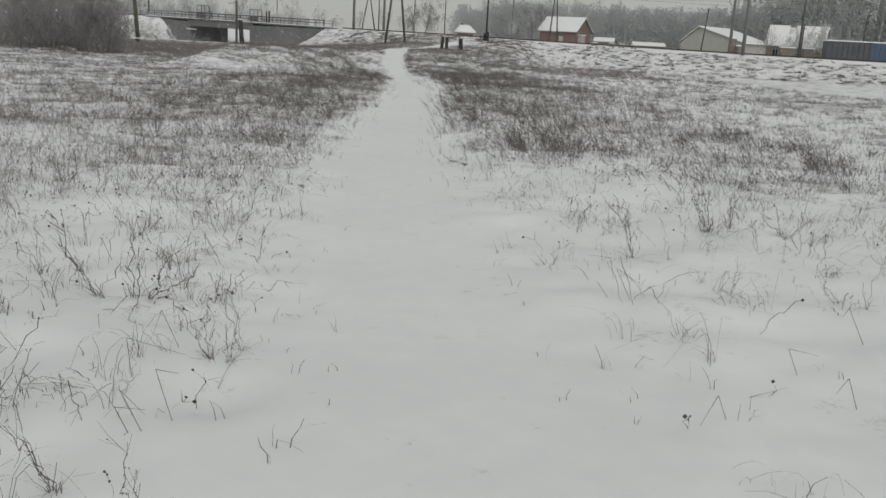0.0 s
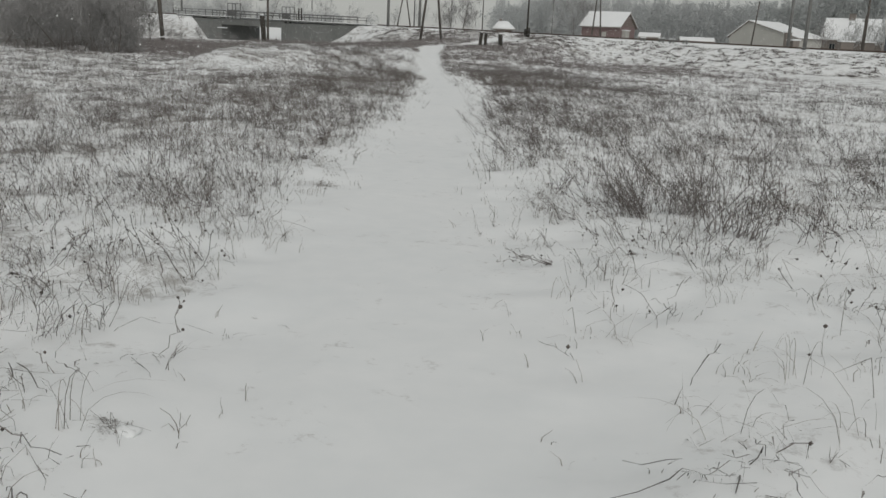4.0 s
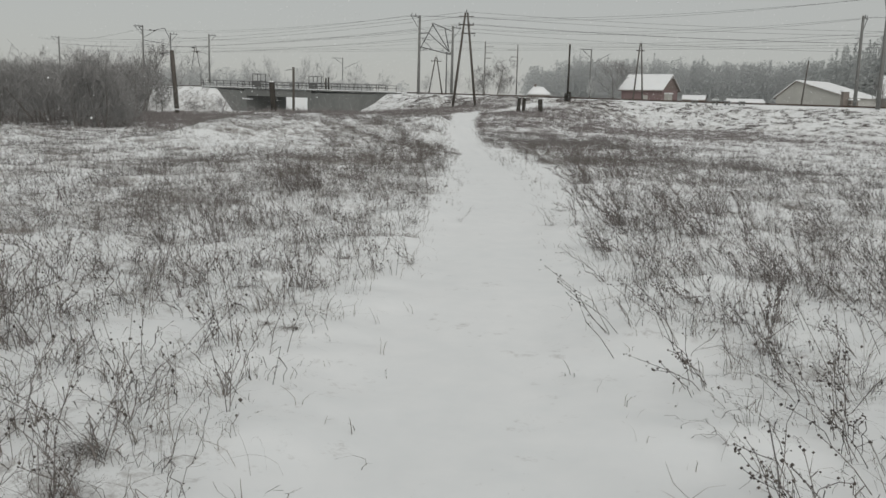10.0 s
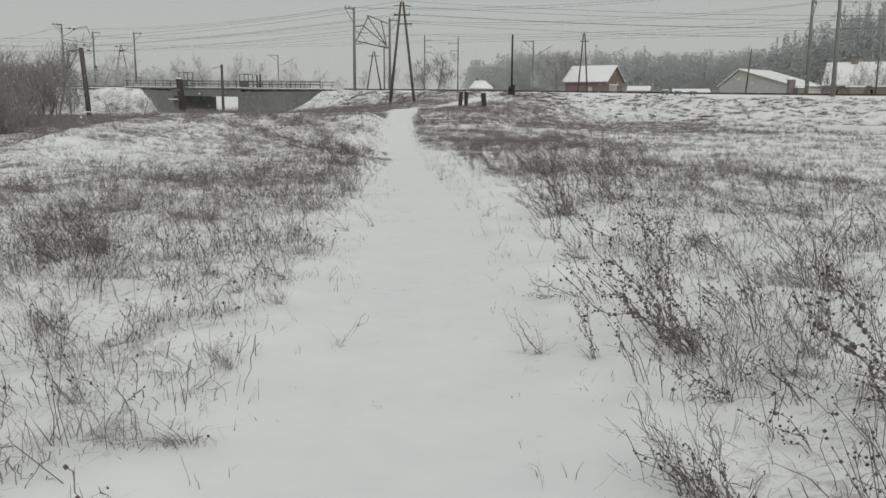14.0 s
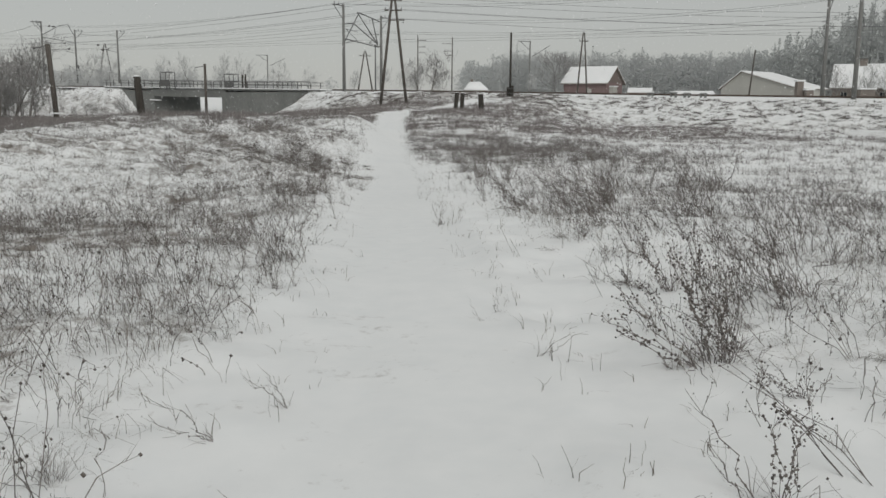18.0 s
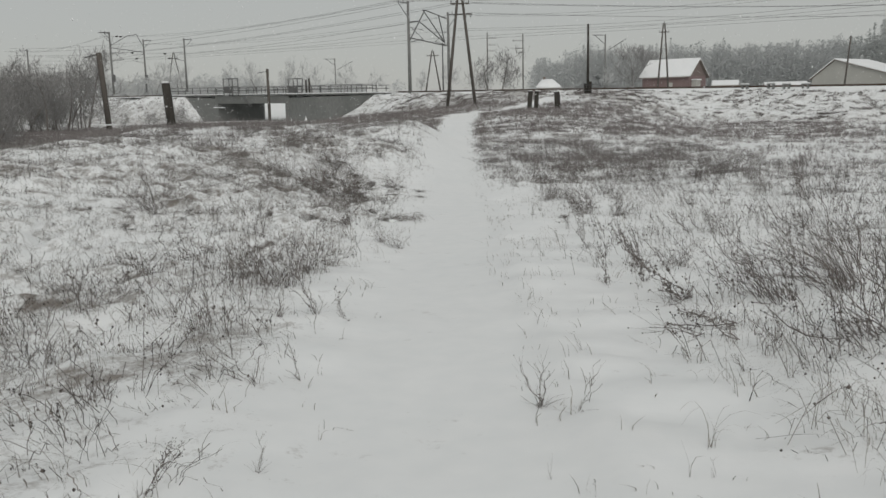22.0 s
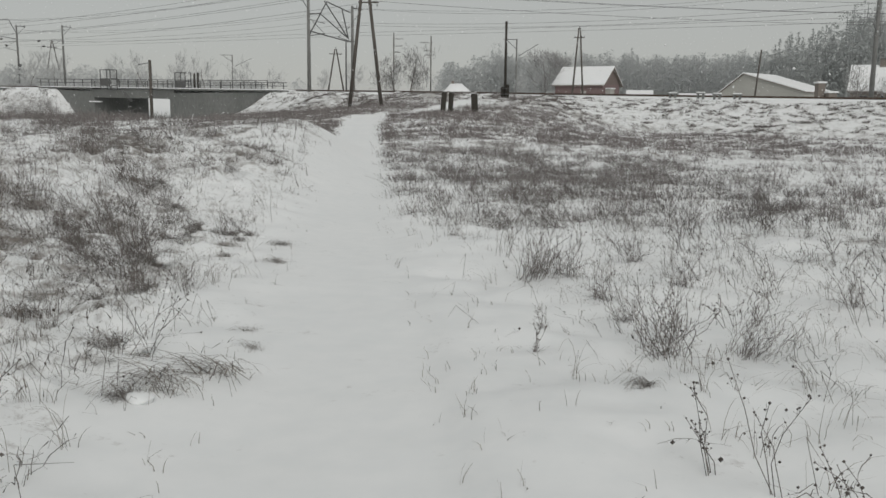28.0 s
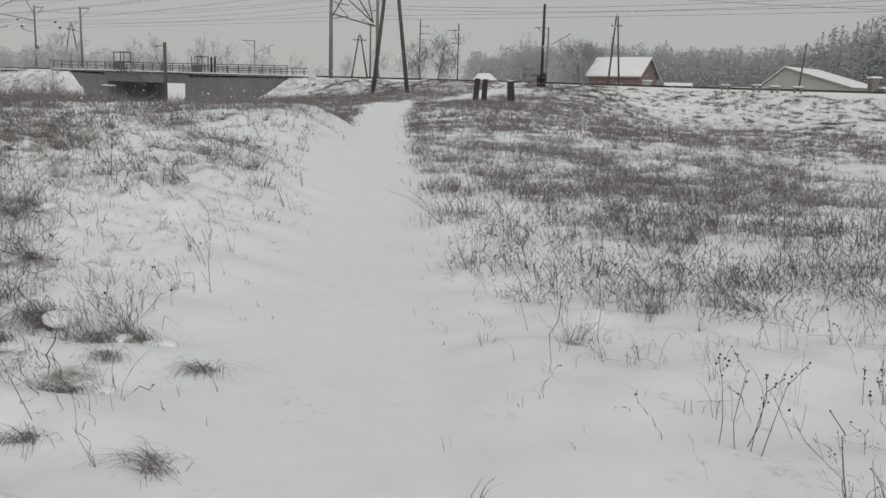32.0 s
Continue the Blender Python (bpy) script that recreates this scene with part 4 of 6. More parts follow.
def gabled_house(name, place, rz, length, depth, wall_h, roof_h, wall_mat, gable_mat, label, over=0.5, snow_t=0.22, ridge=0.0):
    """Ridge along local x; the front wall looks to local -y."""
    h = thing(name, place, label, "house", rz=rz)
    L, D = length / 2, depth / 2
    for nm, lo, hi in (("front_wall", (-L, -D, -2), (L, -D + 0.3, wall_h)), ("back_wall", (-L, D - 0.3, -2), (L, D, wall_h)), ("end_wall", (-L, -D + 0.3, -2), (-L + 0.3, D - 0.3, wall_h)), ("end_wall", (L - 0.3, -D + 0.3, -2), (L, D - 0.3, wall_h))):
        box_part(nm, lo, hi, wall_mat, h)
    for e in (-1, 1):
        bm = bmesh.new()
        x0, x1 = (L - 0.3) * e, (L + 0.003) * e
        a = [bm.verts.new((x0, yy, zz)) for yy, zz in ((-D, wall_h), (D, wall_h), (ridge, wall_h + roof_h))]
        b = [bm.verts.new((x1, yy, zz)) for yy, zz in ((-D, wall_h), (D, wall_h), (ridge, wall_h + roof_h))]
        bm.faces.new(a)
        bm.faces.new(b[::-1])
        for i in range(3):
            j = (i + 1) % 3
            bm.faces.new((a[j], a[i], b[i], b[j]))
        bmesh.ops.recalc_face_normals(bm, faces=bm.faces[:])
        part("gable", bm, gable_mat, h)
    for e in (-1, 1):
        k = roof_h / (D - ridge * e)
        for nm, t0, t1, mat, lab in (("roof", 0.02, 0.16, GREYWALL, ""), ("roof_snow", 0.164, 0.164 + snow_t, ROOF_SNOW, "smooth snow covering the roof")):
            bm = bmesh.new()
            o = over if nm == "roof" else over - 0.06
            ye = (D + o) * e
            pts = [(ye, wall_h - k * o + t0), (ridge, wall_h + roof_h + t0), (ridge, wall_h + roof_h + t1), (ye, wall_h - k * o + t1)]
            a = [bm.verts.new((-L - o, yy, zz)) for yy, zz in pts]
            b = [bm.verts.new((L + o, yy, zz)) for yy, zz in pts]
            bm.faces.new(a)
            bm.faces.new(b[::-1])
            for i in range(4):
                j = (i + 1) % 4
                bm.faces.new((a[j], a[i], b[i], b[j]))
            bmesh.ops.recalc_face_normals(bm, faces=bm.faces[:])
            part(nm, bm, mat, h, lab)
    return h


red = gabled_house("red_house", (8.6, 201.0, 1.8), -28, 8.7, 7.8, 3.3, 2.75, BRICK, GABLE, "red wooden house with dark gable and snowy roof")
box_part("door", (0.4, -3.96, 0.0), (1.4, -3.9, 2.15), PLASTER, red, "pale weathered plank door", bevel=0.02)
box_part("porch", (4.36, -2.7, -1.0), (5.3, -0.9, 2.5), PLASTER, red, "small cream porch against the gable", bevel=0.03)
box_part("porch_snow", (4.36, -2.85, 2.51), (5.45, -0.75, 2.7), ROOF_SNOW, red, "snow on the porch roof", bevel=0.05)
shed = gabled_house("cream_building", (52.1, 237.6, 1.6), 48, 14, 18, 3.2, 3.7, PLASTER, PLASTER, "long cream plastered building with low snow-covered roof", ridge=4.0)
grey = gabled_house("grey_house", (57.5, 196.0, 1.5), -25, 11.0, 8.6, 3.0, 3.8, GREYWALL, BRICK, "grey-brown house with snowy roof and chimney")
for x in (-3.5, -0.5, 2.8):
    window_part(grey, x, -4.3, 0.8, 1.1, 1.3)
box_part("chimney", (-1.6, -0.5, 5.5), (-0.4, 0.5, 8.0), GREYWALL, grey, "squat chimney stack", bevel=0.03)
box_part("chimney_cap", (-1.8, -0.7, 8.0), (-0.2, 0.7, 8.2), CONCRETE, grey)
hut = thing("small_hut", (-15.6, 231.5, 1.6), "small hut with hipped roof deep in snow behind the rails", "hut", rz=4)
box_part("walls", (-2.0, -1.8, -1), (2.0, 1.8, 2.3), GREYWALL, hut, bevel=0.03)
for nm, lift, grow, mat, label in (("roof", 0.0, 0.0, GREYWALL, ""), ("roof_snow", 0.17, 0.12, ROOF_SNOW, "rounded heap of snow on the hipped roof")):
    bm = bmesh.new()
    low = [bm.verts.new((x * (2.7 + grow), y * (2.5 + grow), 2.2 + lift)) for x, y in ((-1, -1), (1, -1), (1, 1), (-1, 1))]
    edge = [bm.verts.new((x * (2.7 + grow), y * (2.5 + grow), 2.36 + lift + grow)) for x, y in ((-1, -1), (1, -1), (1, 1), (-1, 1))]
    peak = [bm.verts.new((x, y * 0.35, 4.1 + lift + grow)) for x, y in ((-1.35, -1), (0.95, -1), (0.95, 1), (-1.35, 1))]
    bm.faces.new(low[::-1])
    bm.faces.new(peak)
    for a, b in ((low, edge), (edge, peak)):
        for k in range(4):
            bm.faces.new((a[k], a[(k + 1) % 4], b[(k + 1) % 4], b[k]))
    if grow:
        bmesh.ops.bevel(bm, geom=bm.edges[:], offset=0.12, segments=2, affect="EDGES")
    part(nm, bm, mat, hut, label, smooth=bool(grow))
box_part("chimney", (-1.2, -0.3, 3.6), (-0.6, 0.3, 4.9), GREYWALL, hut, "stub of a chimney", bevel=0.03)
gabled_house("low_shed", (17.0, 197.0, 1.2), -10, 4.0, 3.0, 2.0, 0.6, GREYWALL, GREYWALL, "low shed with flat snowy roof beside the red house", over=0.3)
gabled_house("low_garage", (25.5, 190.0, 1.0), -4, 6.2, 4.0, 1.7, 0.5, GREYWALL, GREYWALL, "low garage with flat snow-covered roof", over=0.3)
cont = thing("dark_container", (66.0, 167.0, 1.5), "long dark grey steel container with blue end and snow on top", "container", rz=-6)
box_part("body", (-12, -1.4, -1), (-4.3, 1.4, 3.7), DARKSTEEL, cont)
box_part("blue_body", (-4.3, -1.45, -1), (12, 1.45, 3.75), BLUE, cont, "blue painted steel section")
for k in range(26):
    box_part("rib", (-11.8 + k * 0.9, -1.53, -1), (-11.6 + k * 0.9, -1.45, 3.6), DARKSTEEL if k < 9 else BLUE, cont)
box_part("roof_snow", (-12.1, -1.5, 3.75), (12.1, 1.5, 3.95), ROOF_SNOW, cont, "even snow layer on the top", bevel=0.04)
for x, y, w, h in ((49.8, 176, 2.2, 2.3), (53.0, 174, 1.6, 2.3), (40.0, 178, 0.95, 3.55), (41.1, 176.6, 1.1, 2.15)):
    c = thing("garden_hut", (x, y, 1.4), "small grey garden hut with chimney pot and snow", "hut")
    box_part("body", (-w / 2, -0.8, -0.5), (w / 2, 0.8, h), GREYWALL, c)
    box_part("roof_snow", (-w / 2 - 0.2, -1.0, h), (w / 2 + 0.2, 1.0, h + 0.25), ROOF_SNOW, c, "pad of snow", bevel=0.06)


# ---- trees ----
def branch_paths(rng, height, levels, spread=0.6, first=7, child=5, start=0.25, droop=0.0, lean=(0, 0)):
    """Recursive limbs of a bare tree: a list of (points (5, 3), radius at foot)."""
    out = []

    def grow(p, d, length, r, level):
        pts = [p]
        q, dd = p.copy(), d.copy()
        for k in range(4):
            dd = dd + rng.normal(0, 0.12, 3) + np.array([0, 0, 0.05 - droop * level])
            dd /= np.linalg.norm(dd)
            q = q + dd * length / 4
            pts.append(q.copy())
        P = np.array(pts)
        out.append((P, r))
        if level >= levels:
            return
        count = first if level == 0 else child
        for c in range(count):
            f = start + (1 - start) * (c + rng.uniform(0, 1)) / count if level == 0 else rng.uniform(0.2, 1.0)
            i = min(int(f * 4), 3)
            base = P[i] + (P[i + 1] - P[i]) * (f * 4 - i)
            side = rng.normal(0, 1, 3)
            side -= side.dot(dd) * dd
            side /= np.linalg.norm(side)
            nd = dd * (1 - spread) + side * spread + np.array([0, 0, 0.15])
            nd /= np.linalg.norm(nd)
            grow(base, nd, length * rng.uniform(0.42, 0.68) * (1.15 - 0.45 * f if level == 0 else 1), r * (0.45 if level == 0 else 0.5), level + 1)

    grow(np.zeros(3) - np.array([0, 0, 0.2]), np.array([lean[0], lean[1], 1.0]), height, height * 0.018, 0)
    return out


def tree_meshes(rng, thick, twig=None, **kw):
    """Trunk and twigs of a bare tree as two meshes."""
    br = branch_paths(rng, **kw)
    P = np.array([b[0] for b in br])
    r = np.array([b[1] for b in br])
    R = np.maximum(r[:, None] * np.linspace(1, 0.35, 5)[None], thick)
    v, q = tube_arrays(P[:1], R[:1], 8)
    trunk = array_mesh("trunk", v, q, True)
    small = R[:, 0] <= thick * 1.001
    small[0] = False
    big = ~small
    big[0] = False
    v, q = join_arrays([tube_arrays(P[big], R[big], 3), ribbon_arrays(P[small][:, ::2], R[small][:, ::2], rng)])
    crown = array_mesh("crown", v, q, True)
    trunk.materials.append(BARK)
    crown.materials.append(twig or TWIG)
    return trunk, crown


def bare_tree(meshes, place, label, name="bare_tree", rz=0, size=1.0, group=""):
    t = thing(name, place, label, "tree" if "tree" in name else "bush", group, rz)
    t.scale = (size,) * 3
    mesh_object("trunk", meshes[0], None, t)
    mesh_object("crown", meshes[1], None, t)
    return t


rng = np.random.default_rng(5)
TREE_A = tree_meshes(rng, 0.02, height=6.0, levels=3, spread=0.62, first=14, child=6, start=0.12)
TREE_B = tree_meshes(rng, 0.028, DARK_TWIG, height=9.0, levels=3, spread=0.6, first=14, child=7, start=0.15)
TREE_FAR = tree_meshes(rng, 0.04, HAZED_TWIG, height=7.0, levels=3, spread=0.6, first=13, child=6, start=0.06)
BUSHES = [tree_meshes(rng, 0.012, height=3.6, levels=3, spread=0.5 + 0.05 * k, first=12, child=5, start=0.02, lean=(rng.normal(0, .3), rng.normal(0, .2))) for k in range(5)]
YOUNG = [tree_meshes(rng, 0.015, height=5.6, levels=3, spread=0.62 + 0.05 * k, first=15, child=7, start=0.3, lean=(rng.normal(0, .22), 0)) for k in range(3)]
TREE_W = tree_meshes(np.random.default_rng(44), 0.022, height=5.4, levels=3, spread=0.78, first=17, child=7, start=0.05)
bare_tree(TREE_W, (-18.4, 160, 2.2), "leafless spreading tree with snow-lined branches between poles", rz=20, size=0.95)
bare_tree(TREE_W, (-20.3, 161, 2.2), "leafless spreading tree with snow-lined branches between poles", rz=150, size=0.8)
bare_tree(TREE_B, (1.4, 199, 1.5), "grey bushy leafless tree beside the red house", rz=70, size=0.78)
bare_tree(TREE_B, (3.6, 206, 1.5), "grey bushy leafless tree beside the red house", rz=170, size=0.76)
for x, y, sz, r in ((53.5, 187, 0.75, 40), (57.0, 186, 0.85, 130), (61.0, 187, 0.8, 220)):
    bare_tree(TREE_FAR, (x, y, 1.0), "bare garden tree before the grey house, paled with haze", rz=r, size=sz, group="garden trees")
bare_tree(TREE_A, (48.5, 186, 1.0), "snow-dusted bare tree before the grey house", rz=200, size=0.85)
for k, (x, y, sz, r) in enumerate(((-66.0, 134.0, 1.35, 30), (-68.8, 137.0, 1.1, 140), (-70.6, 133.0, 1.15, 250), (-73.5, 138.0, 1.05, 80), (-72.5, 128.0, 1.0, 200), (-76.5, 134.0, 1.1, 320), (-80.0, 140.0, 1.1, 10), (-66.8, 124.0, 0.7, 100), (-63.5, 116.0, 0.6, 220))):
    bare_tree(YOUNG[k % 3], (x, y, gz(x, y) - 0.1), "leafless forked tree rising from the thicket beside a post", rz=r, size=sz, group="thicket trees")
bare_tree(TREE_A, (63.5, 150, 1.0), "snow-dusted bare tree beside the railway", rz=120, size=0.6)
for x, y, sz, r in ((-28.5, 178, 0.5, 30), (-36, 190, 0.45, 80), (-64, 215, 0.8, 10), (-72, 220, 0.9, 100), (-58, 218, 0.75, 210), (-80, 225, 0.9, 300), (-50, 215, 0.55, 20), (-100, 226, 0.95, 50), (-108, 230, 1.0, 150), (-90, 235, 0.9, 250), (-120, 225, 1.0, 60), (-132, 230, 1.1, 190), (-3.5, 193, 0.42, 44), (-24, 186, 0.5, 110)):
    bare_tree(TREE_FAR, (x, y, 2.6), "bare tree on the far side of the railway, faded by painted haze", rz=r, size=sz, group="far bare trees")
for k, (sv, wv, size) in enumerate(((97.5, 14.0, 0.5), (100.5, 15.5, 0.6), (103.5, 17.0, 0.55), (105.5, 20.0, 0.75), (101.5, 22.0, 0.8), (98.5, 19.0, 0.6), (107.5, 24.0, 0.85))):
    x, y, _ = at_rail(sv, wv)
    bare_tree(BUSHES[k % 5], (x, y, gz(x, y) - 0.1), "leafless brush on the slope beyond the passage", "brush_bush", 50 * k, size, "brush beyond the bridge")
rng = np.random.default_rng(8)
for k in range(205):
    y = 66 + 56 * rng.uniform(0, 1) ** 1.3
    x = -31.4 - (y - 66) * 0.5 - 22 * rng.uniform(0, 1) ** 1.5
    size = rng.uniform(0.5, 1.25) * (0.72 + 0.008 * (y - 66))
    if k % 4 == 1:
        bare_tree(YOUNG[k % 3], (x, y, gz(x, y) - 0.1), "leafless young tree with crooked limbs in the thicket", "thicket_tree", rng.uniform(0, 360), size * 0.78, "thicket trees")
    else:
        bare_tree(BUSHES[k % 5], (x, y, gz(x, y) - 0.1), "dense leafless thicket shrub with grey-brown twigs", "thicket_bush", rng.uniform(0, 360), size * rng.uniform(0.6, 1.0), "thicket shrubs")
for x, y, sz in ((-44.2, 108, 0.35), (-42, 110, 0.3), (-40, 108, 0.28), (-38, 109.5, 0.3), (-36, 107, 0.22), (-43, 112, 0.4), (-45.6, 107, 0.32), (-34, 108, 0.2), (-41, 113, 0.36), (-50, 108, 0.8), (-57, 140, 0.8), (-78, 160, 0.7), (-84, 166, 0.8), (-71, 158, 0.5), (-66, 150, 0.5), (-90, 168, 0.9), (-62, 152, 0.55), (-74, 165, 0.4), (-80, 168, 0.4), (-69, 160, 0.35)):
    bare_tree(BUSHES[int(abs(x)) % 5], (x, y, gz(x, y) - 0.1), "tall leafless thicket shrub beside the railway bank", "thicket_bush", sz * 300, sz, "thicket shrubs")


def upright(rng, centre, size, tall):
    """Small upright triangles turned every way: hanging sprays of twigs."""
    n = len(centre)
    a = rng.uniform(0, np.pi, n)
    flat = rng.normal(0, 1, (n, 3)) * np.reshape(size, (-1, 1))
    rise = rng.normal(0, 1, (n, 3)) * np.reshape(size, (-1, 1)) * tall
    off = np.stack([flat * np.cos(a)[:, None], flat * np.sin(a)[:, None], rise], axis=2)
    return (centre[:, None, :] + off).reshape(-1, 3)


def conifer_arrays(rng, places, heights, width=0.2, per=150, round_share=0.45, grain=0.3):
    """Many far trees: loose sprays of twigs and needles round a trunk, as triangles, and trunks as lines of points."""
    tri_v, trunk = [], []
    for (x, y, z), h in zip(places, heights):
        leafless = rng.uniform() < round_share
        f = rng.uniform(0, 1, per) ** (0.8 if leafless else 1.25)
        lv = (0.22 + 0.78 * f) if leafless else (0.06 + 0.95 * f)
        prof = np.sqrt(np.clip(1 - ((lv - 0.62) / 0.42) ** 2, 0.02, 1)) if leafless else (1.03 - np.minimum(lv, 1.0)) ** 0.85
        out = np.sqrt(rng.uniform(0.02, 1, per)) * prof * h * width * rng.uniform(0.8, 1.15)
        an = rng.uniform(0, 2 * np.pi, per)
        c = np.stack([x + out * np.cos(an), y + out * np.sin(an), z + h * lv - (0 if leafless else 0.1) * out], axis=1)
        size = grain * rng.uniform(0.5, 1.4, per)
        tri_v.append(upright(rng, c, size, 0.8 if leafless else 0.6))
        trunk.append(np.array([(x, y, z - 1), (x, y, z + h * 0.5), (x, y, z + h)]))
    v = np.concatenate(tri_v)
    return (v, np.arange(len(v)).reshape(-1, 3)), np.array(trunk)


def forest(name, rng, places, heights, mat, label, width=0.2, per=150, round_share=0.45, grain=0.3, fill=0):
    """Many far trees in one mesh, with undergrowth and lower limbs that close the gaps between them."""
    (v, t), trunk = conifer_arrays(rng, places, heights, width, per, round_share, grain)
    if fill:
        P, H = np.array(places), np.array(heights)
        k = rng.integers(0, len(P), fill)
        c = P[k] + np.stack([rng.normal(0, 3.0, fill), rng.normal(0, 3.0, fill) - 1.5, H[k] * 0.8 * rng.uniform(0, 1, fill)], axis=1)
        more = upright(rng, c, np.full(fill, grain * 1.1), 0.8)
        v = np.concatenate([v, more])
        t = np.arange(len(v)).reshape(-1, 3)
    ob = mesh_object(name, array_mesh(name, v, t), mat)
    tagged(ob, label, "forest", kind="stuff")
    R = np.outer(np.array(heights) * 0.012, [1.2, 0.8, 0.2])
    v, q = tube_arrays(trunk, R, 5)
    tr = mesh_object("trunks", array_mesh("trunks", v, q), mat, ob)
    return ob


rng = np.random.default_rng(19)
pl, hs = [], []
for k in range(420):
    x = rng.uniform(-150, -58)
    pl.append((x, 226 + rng.uniform(0, 14), 2.0))
    hs.append((6.6 - 2.6 * min(1, max(0, (x + 95) / 30))) * rng.uniform(0.4, 1.12))
for x, y, h in ((-48.8, 228, 4.4), (-47.9, 229, 3.9), (-49.6, 228.5, 3.6)):
    pl.append((x, y, 2.2))
    hs.append(h)
forest("far_brush", rng, pl, hs, HAZY_BRUSH, "grey brush along the far side of the railway, painted hazy", 0.3, 120, 1.0, 0.2)
rng = np.random.default_rng(21)
pl, hs = [], []
for k in range(900):
    f = rng.uniform(0, 1)
    x = -23 + 197 * f
    y = 285 + rng.uniform(0, 22) + (6 if x < 0 else 0)
    pl.append((x, y, 1.0))
    hs.append((12.6 + 1.2 * vnoise(np.array(x / 9.0), np.array(3.0), 4) + 0.06 * (y - 285) + rng.normal(0, 1.1)) * (0.86 + 0.14 * min(1, (x + 25) / 16)))
forest("far_forest", rng, pl, hs, FARWOOD, "distant mixed forest behind the houses, greyed with haze", 0.23, 300, 0.5, 0.24, 140000)
pl, hs = [], []
for k in range(260):
    x = rng.uniform(54, 175)
    y = 250 + rng.uniform(0, 20) - 0.15 * (x - 68)
    pl.append((x, y, 1.0))
    hs.append(min(27, 11.5 + (x - 54) * 0.42) + rng.normal(0, 1.8))
forest("pine_wood", rng, pl, hs, NEEDLE, "tall dark pine wood at the edge of the village, haze in its colour", 0.2, 480, 0.3, 0.27, 100000)


# ---- dry weeds and grass standing in the snow ----
def scatter(rng, n, x0, x1, y0, y1, field=density):
    """n random places beside the path, weighted by a density."""
    out = np.zeros((0, 2))
    while len(out) < n:
        y = rng.uniform(y0, y1, n)
        x = path_x(y) + rng.uniform(x0, x1, n)
        keep = rng.uniform(0, 1, n) < field(x, y)
        out = np.concatenate([out, np.stack([x[keep], y[keep]], axis=1)])
    return out[:n]


def stalks(rng, base, count, height, spread, lean, bend, K=4, jitter=0.05, wobble=0.02, least=0.45):
    """Stems that fan out of each base (N, 3): (N * count, K, 3), with their lengths."""
    b = np.repeat(base, count, axis=0)
    M = len(b)
    L = np.repeat(height, count) * rng.uniform(least, 1.0, M)
    ang = rng.uniform(0, 2 * np.pi, M)
    sp = np.abs(rng.normal(0, 1, M)) * np.repeat(spread, count)
    le = np.repeat(lean, count, axis=0)
    d = np.stack([np.cos(ang) * sp + le[:, 0], np.sin(ang) * sp + le[:, 1], np.ones(M)], axis=1)
    d /= np.linalg.norm(d, axis=1, keepdims=True)
    a2 = rng.uniform(0, 2 * np.pi, M)
    foot = b + np.stack([np.cos(a2), np.sin(a2), np.zeros(M)], axis=1) * (np.sqrt(rng.uniform(0, 1, M)) * jitter)[:, None]
    t = np.linspace(0, 1, K)
    side = np.stack([np.cos(ang), np.sin(ang), -0.7 * np.ones(M)], axis=1)
    p = foot[:, None, :] + d[:, None, :] * (L[:, None] * t[None])[:, :, None] + side[:, None, :] * (L[:, None] * bend * np.abs(rng.normal(0, 1, M))[:, None] * (t ** 2)[None])[:, :, None]
    p[:, 0, 2] -= 0.05
    p[:, 1:-1] += rng.normal(0, wobble, (M, K - 2, 3)) * (L / 0.5)[:, None, None]
    return p, L


def side_twigs(rng, paths, L, per, size, up=0.7, low=0.35, K=3):
    """Short twigs off the upper part of stems: (N * per, K, 3)."""
    N, S, _ = paths.shape
    P = np.repeat(paths, per, axis=0)
    M = len(P)
    f = rng.uniform(low, 1.0, M) * (S - 1)
    i = np.minimum(f.astype(int), S - 2)
    r = np.arange(M)
    a = P[r, i] + (P[r, i + 1] - P[r, i]) * (f - i)[:, None]
    d = P[r, i + 1] - P[r, i]
    d /= np.linalg.norm(d, axis=1, keepdims=True) + 1e-9
    d = d * up + rng.normal(0, 1, (M, 3)) * 0.42
    d /= np.linalg.norm(d, axis=1, keepdims=True)
    ln = np.repeat(L, per) * rng.uniform(0.4, 1.0, M) * size
    if K == 2:
        return np.stack([a, a + d * ln[:, None]], axis=1)
    mid = a + d * (ln * 0.55)[:, None]
    end = mid + (d + np.array([0, 0, 0.35])) * (ln * 0.45)[:, None]
    return np.stack([a, mid, end], axis=1)


def taper(count, K, r0, r1):
    return np.tile(np.linspace(r0, r1, K), (count, 1))


def knobbly(rng, count, K, thin, thick, bare=0.35):
    """Half widths along spikes whose upper part is rough with dead leaves and buds."""
    t = np.linspace(0, 1, K)[None]
    rough = rng.uniform(0.25, 1.0, (count, K)) * thick * np.clip((t - bare) / 0.25, 0, 1) * (1.15 - t * 0.75)
    return thin * (1.1 - 0.5 * t) + rough


def stuff(name, chunks, mat, label, category="dry plants"):
    return tagged(mesh_object(name, mixed_mesh(name, chunks), mat), label, category, kind="stuff")


def on_ground(xy):
    return np.stack([xy[:, 0], xy[:, 1], ground_z(xy[:, 0], xy[:, 1])], axis=1)


rng = np.random.default_rng(101)
WIND = np.array([-0.16, -0.03])


def leans(n, amount=0.25):
    return rng.normal(0, amount, (n, 2)) + WIND


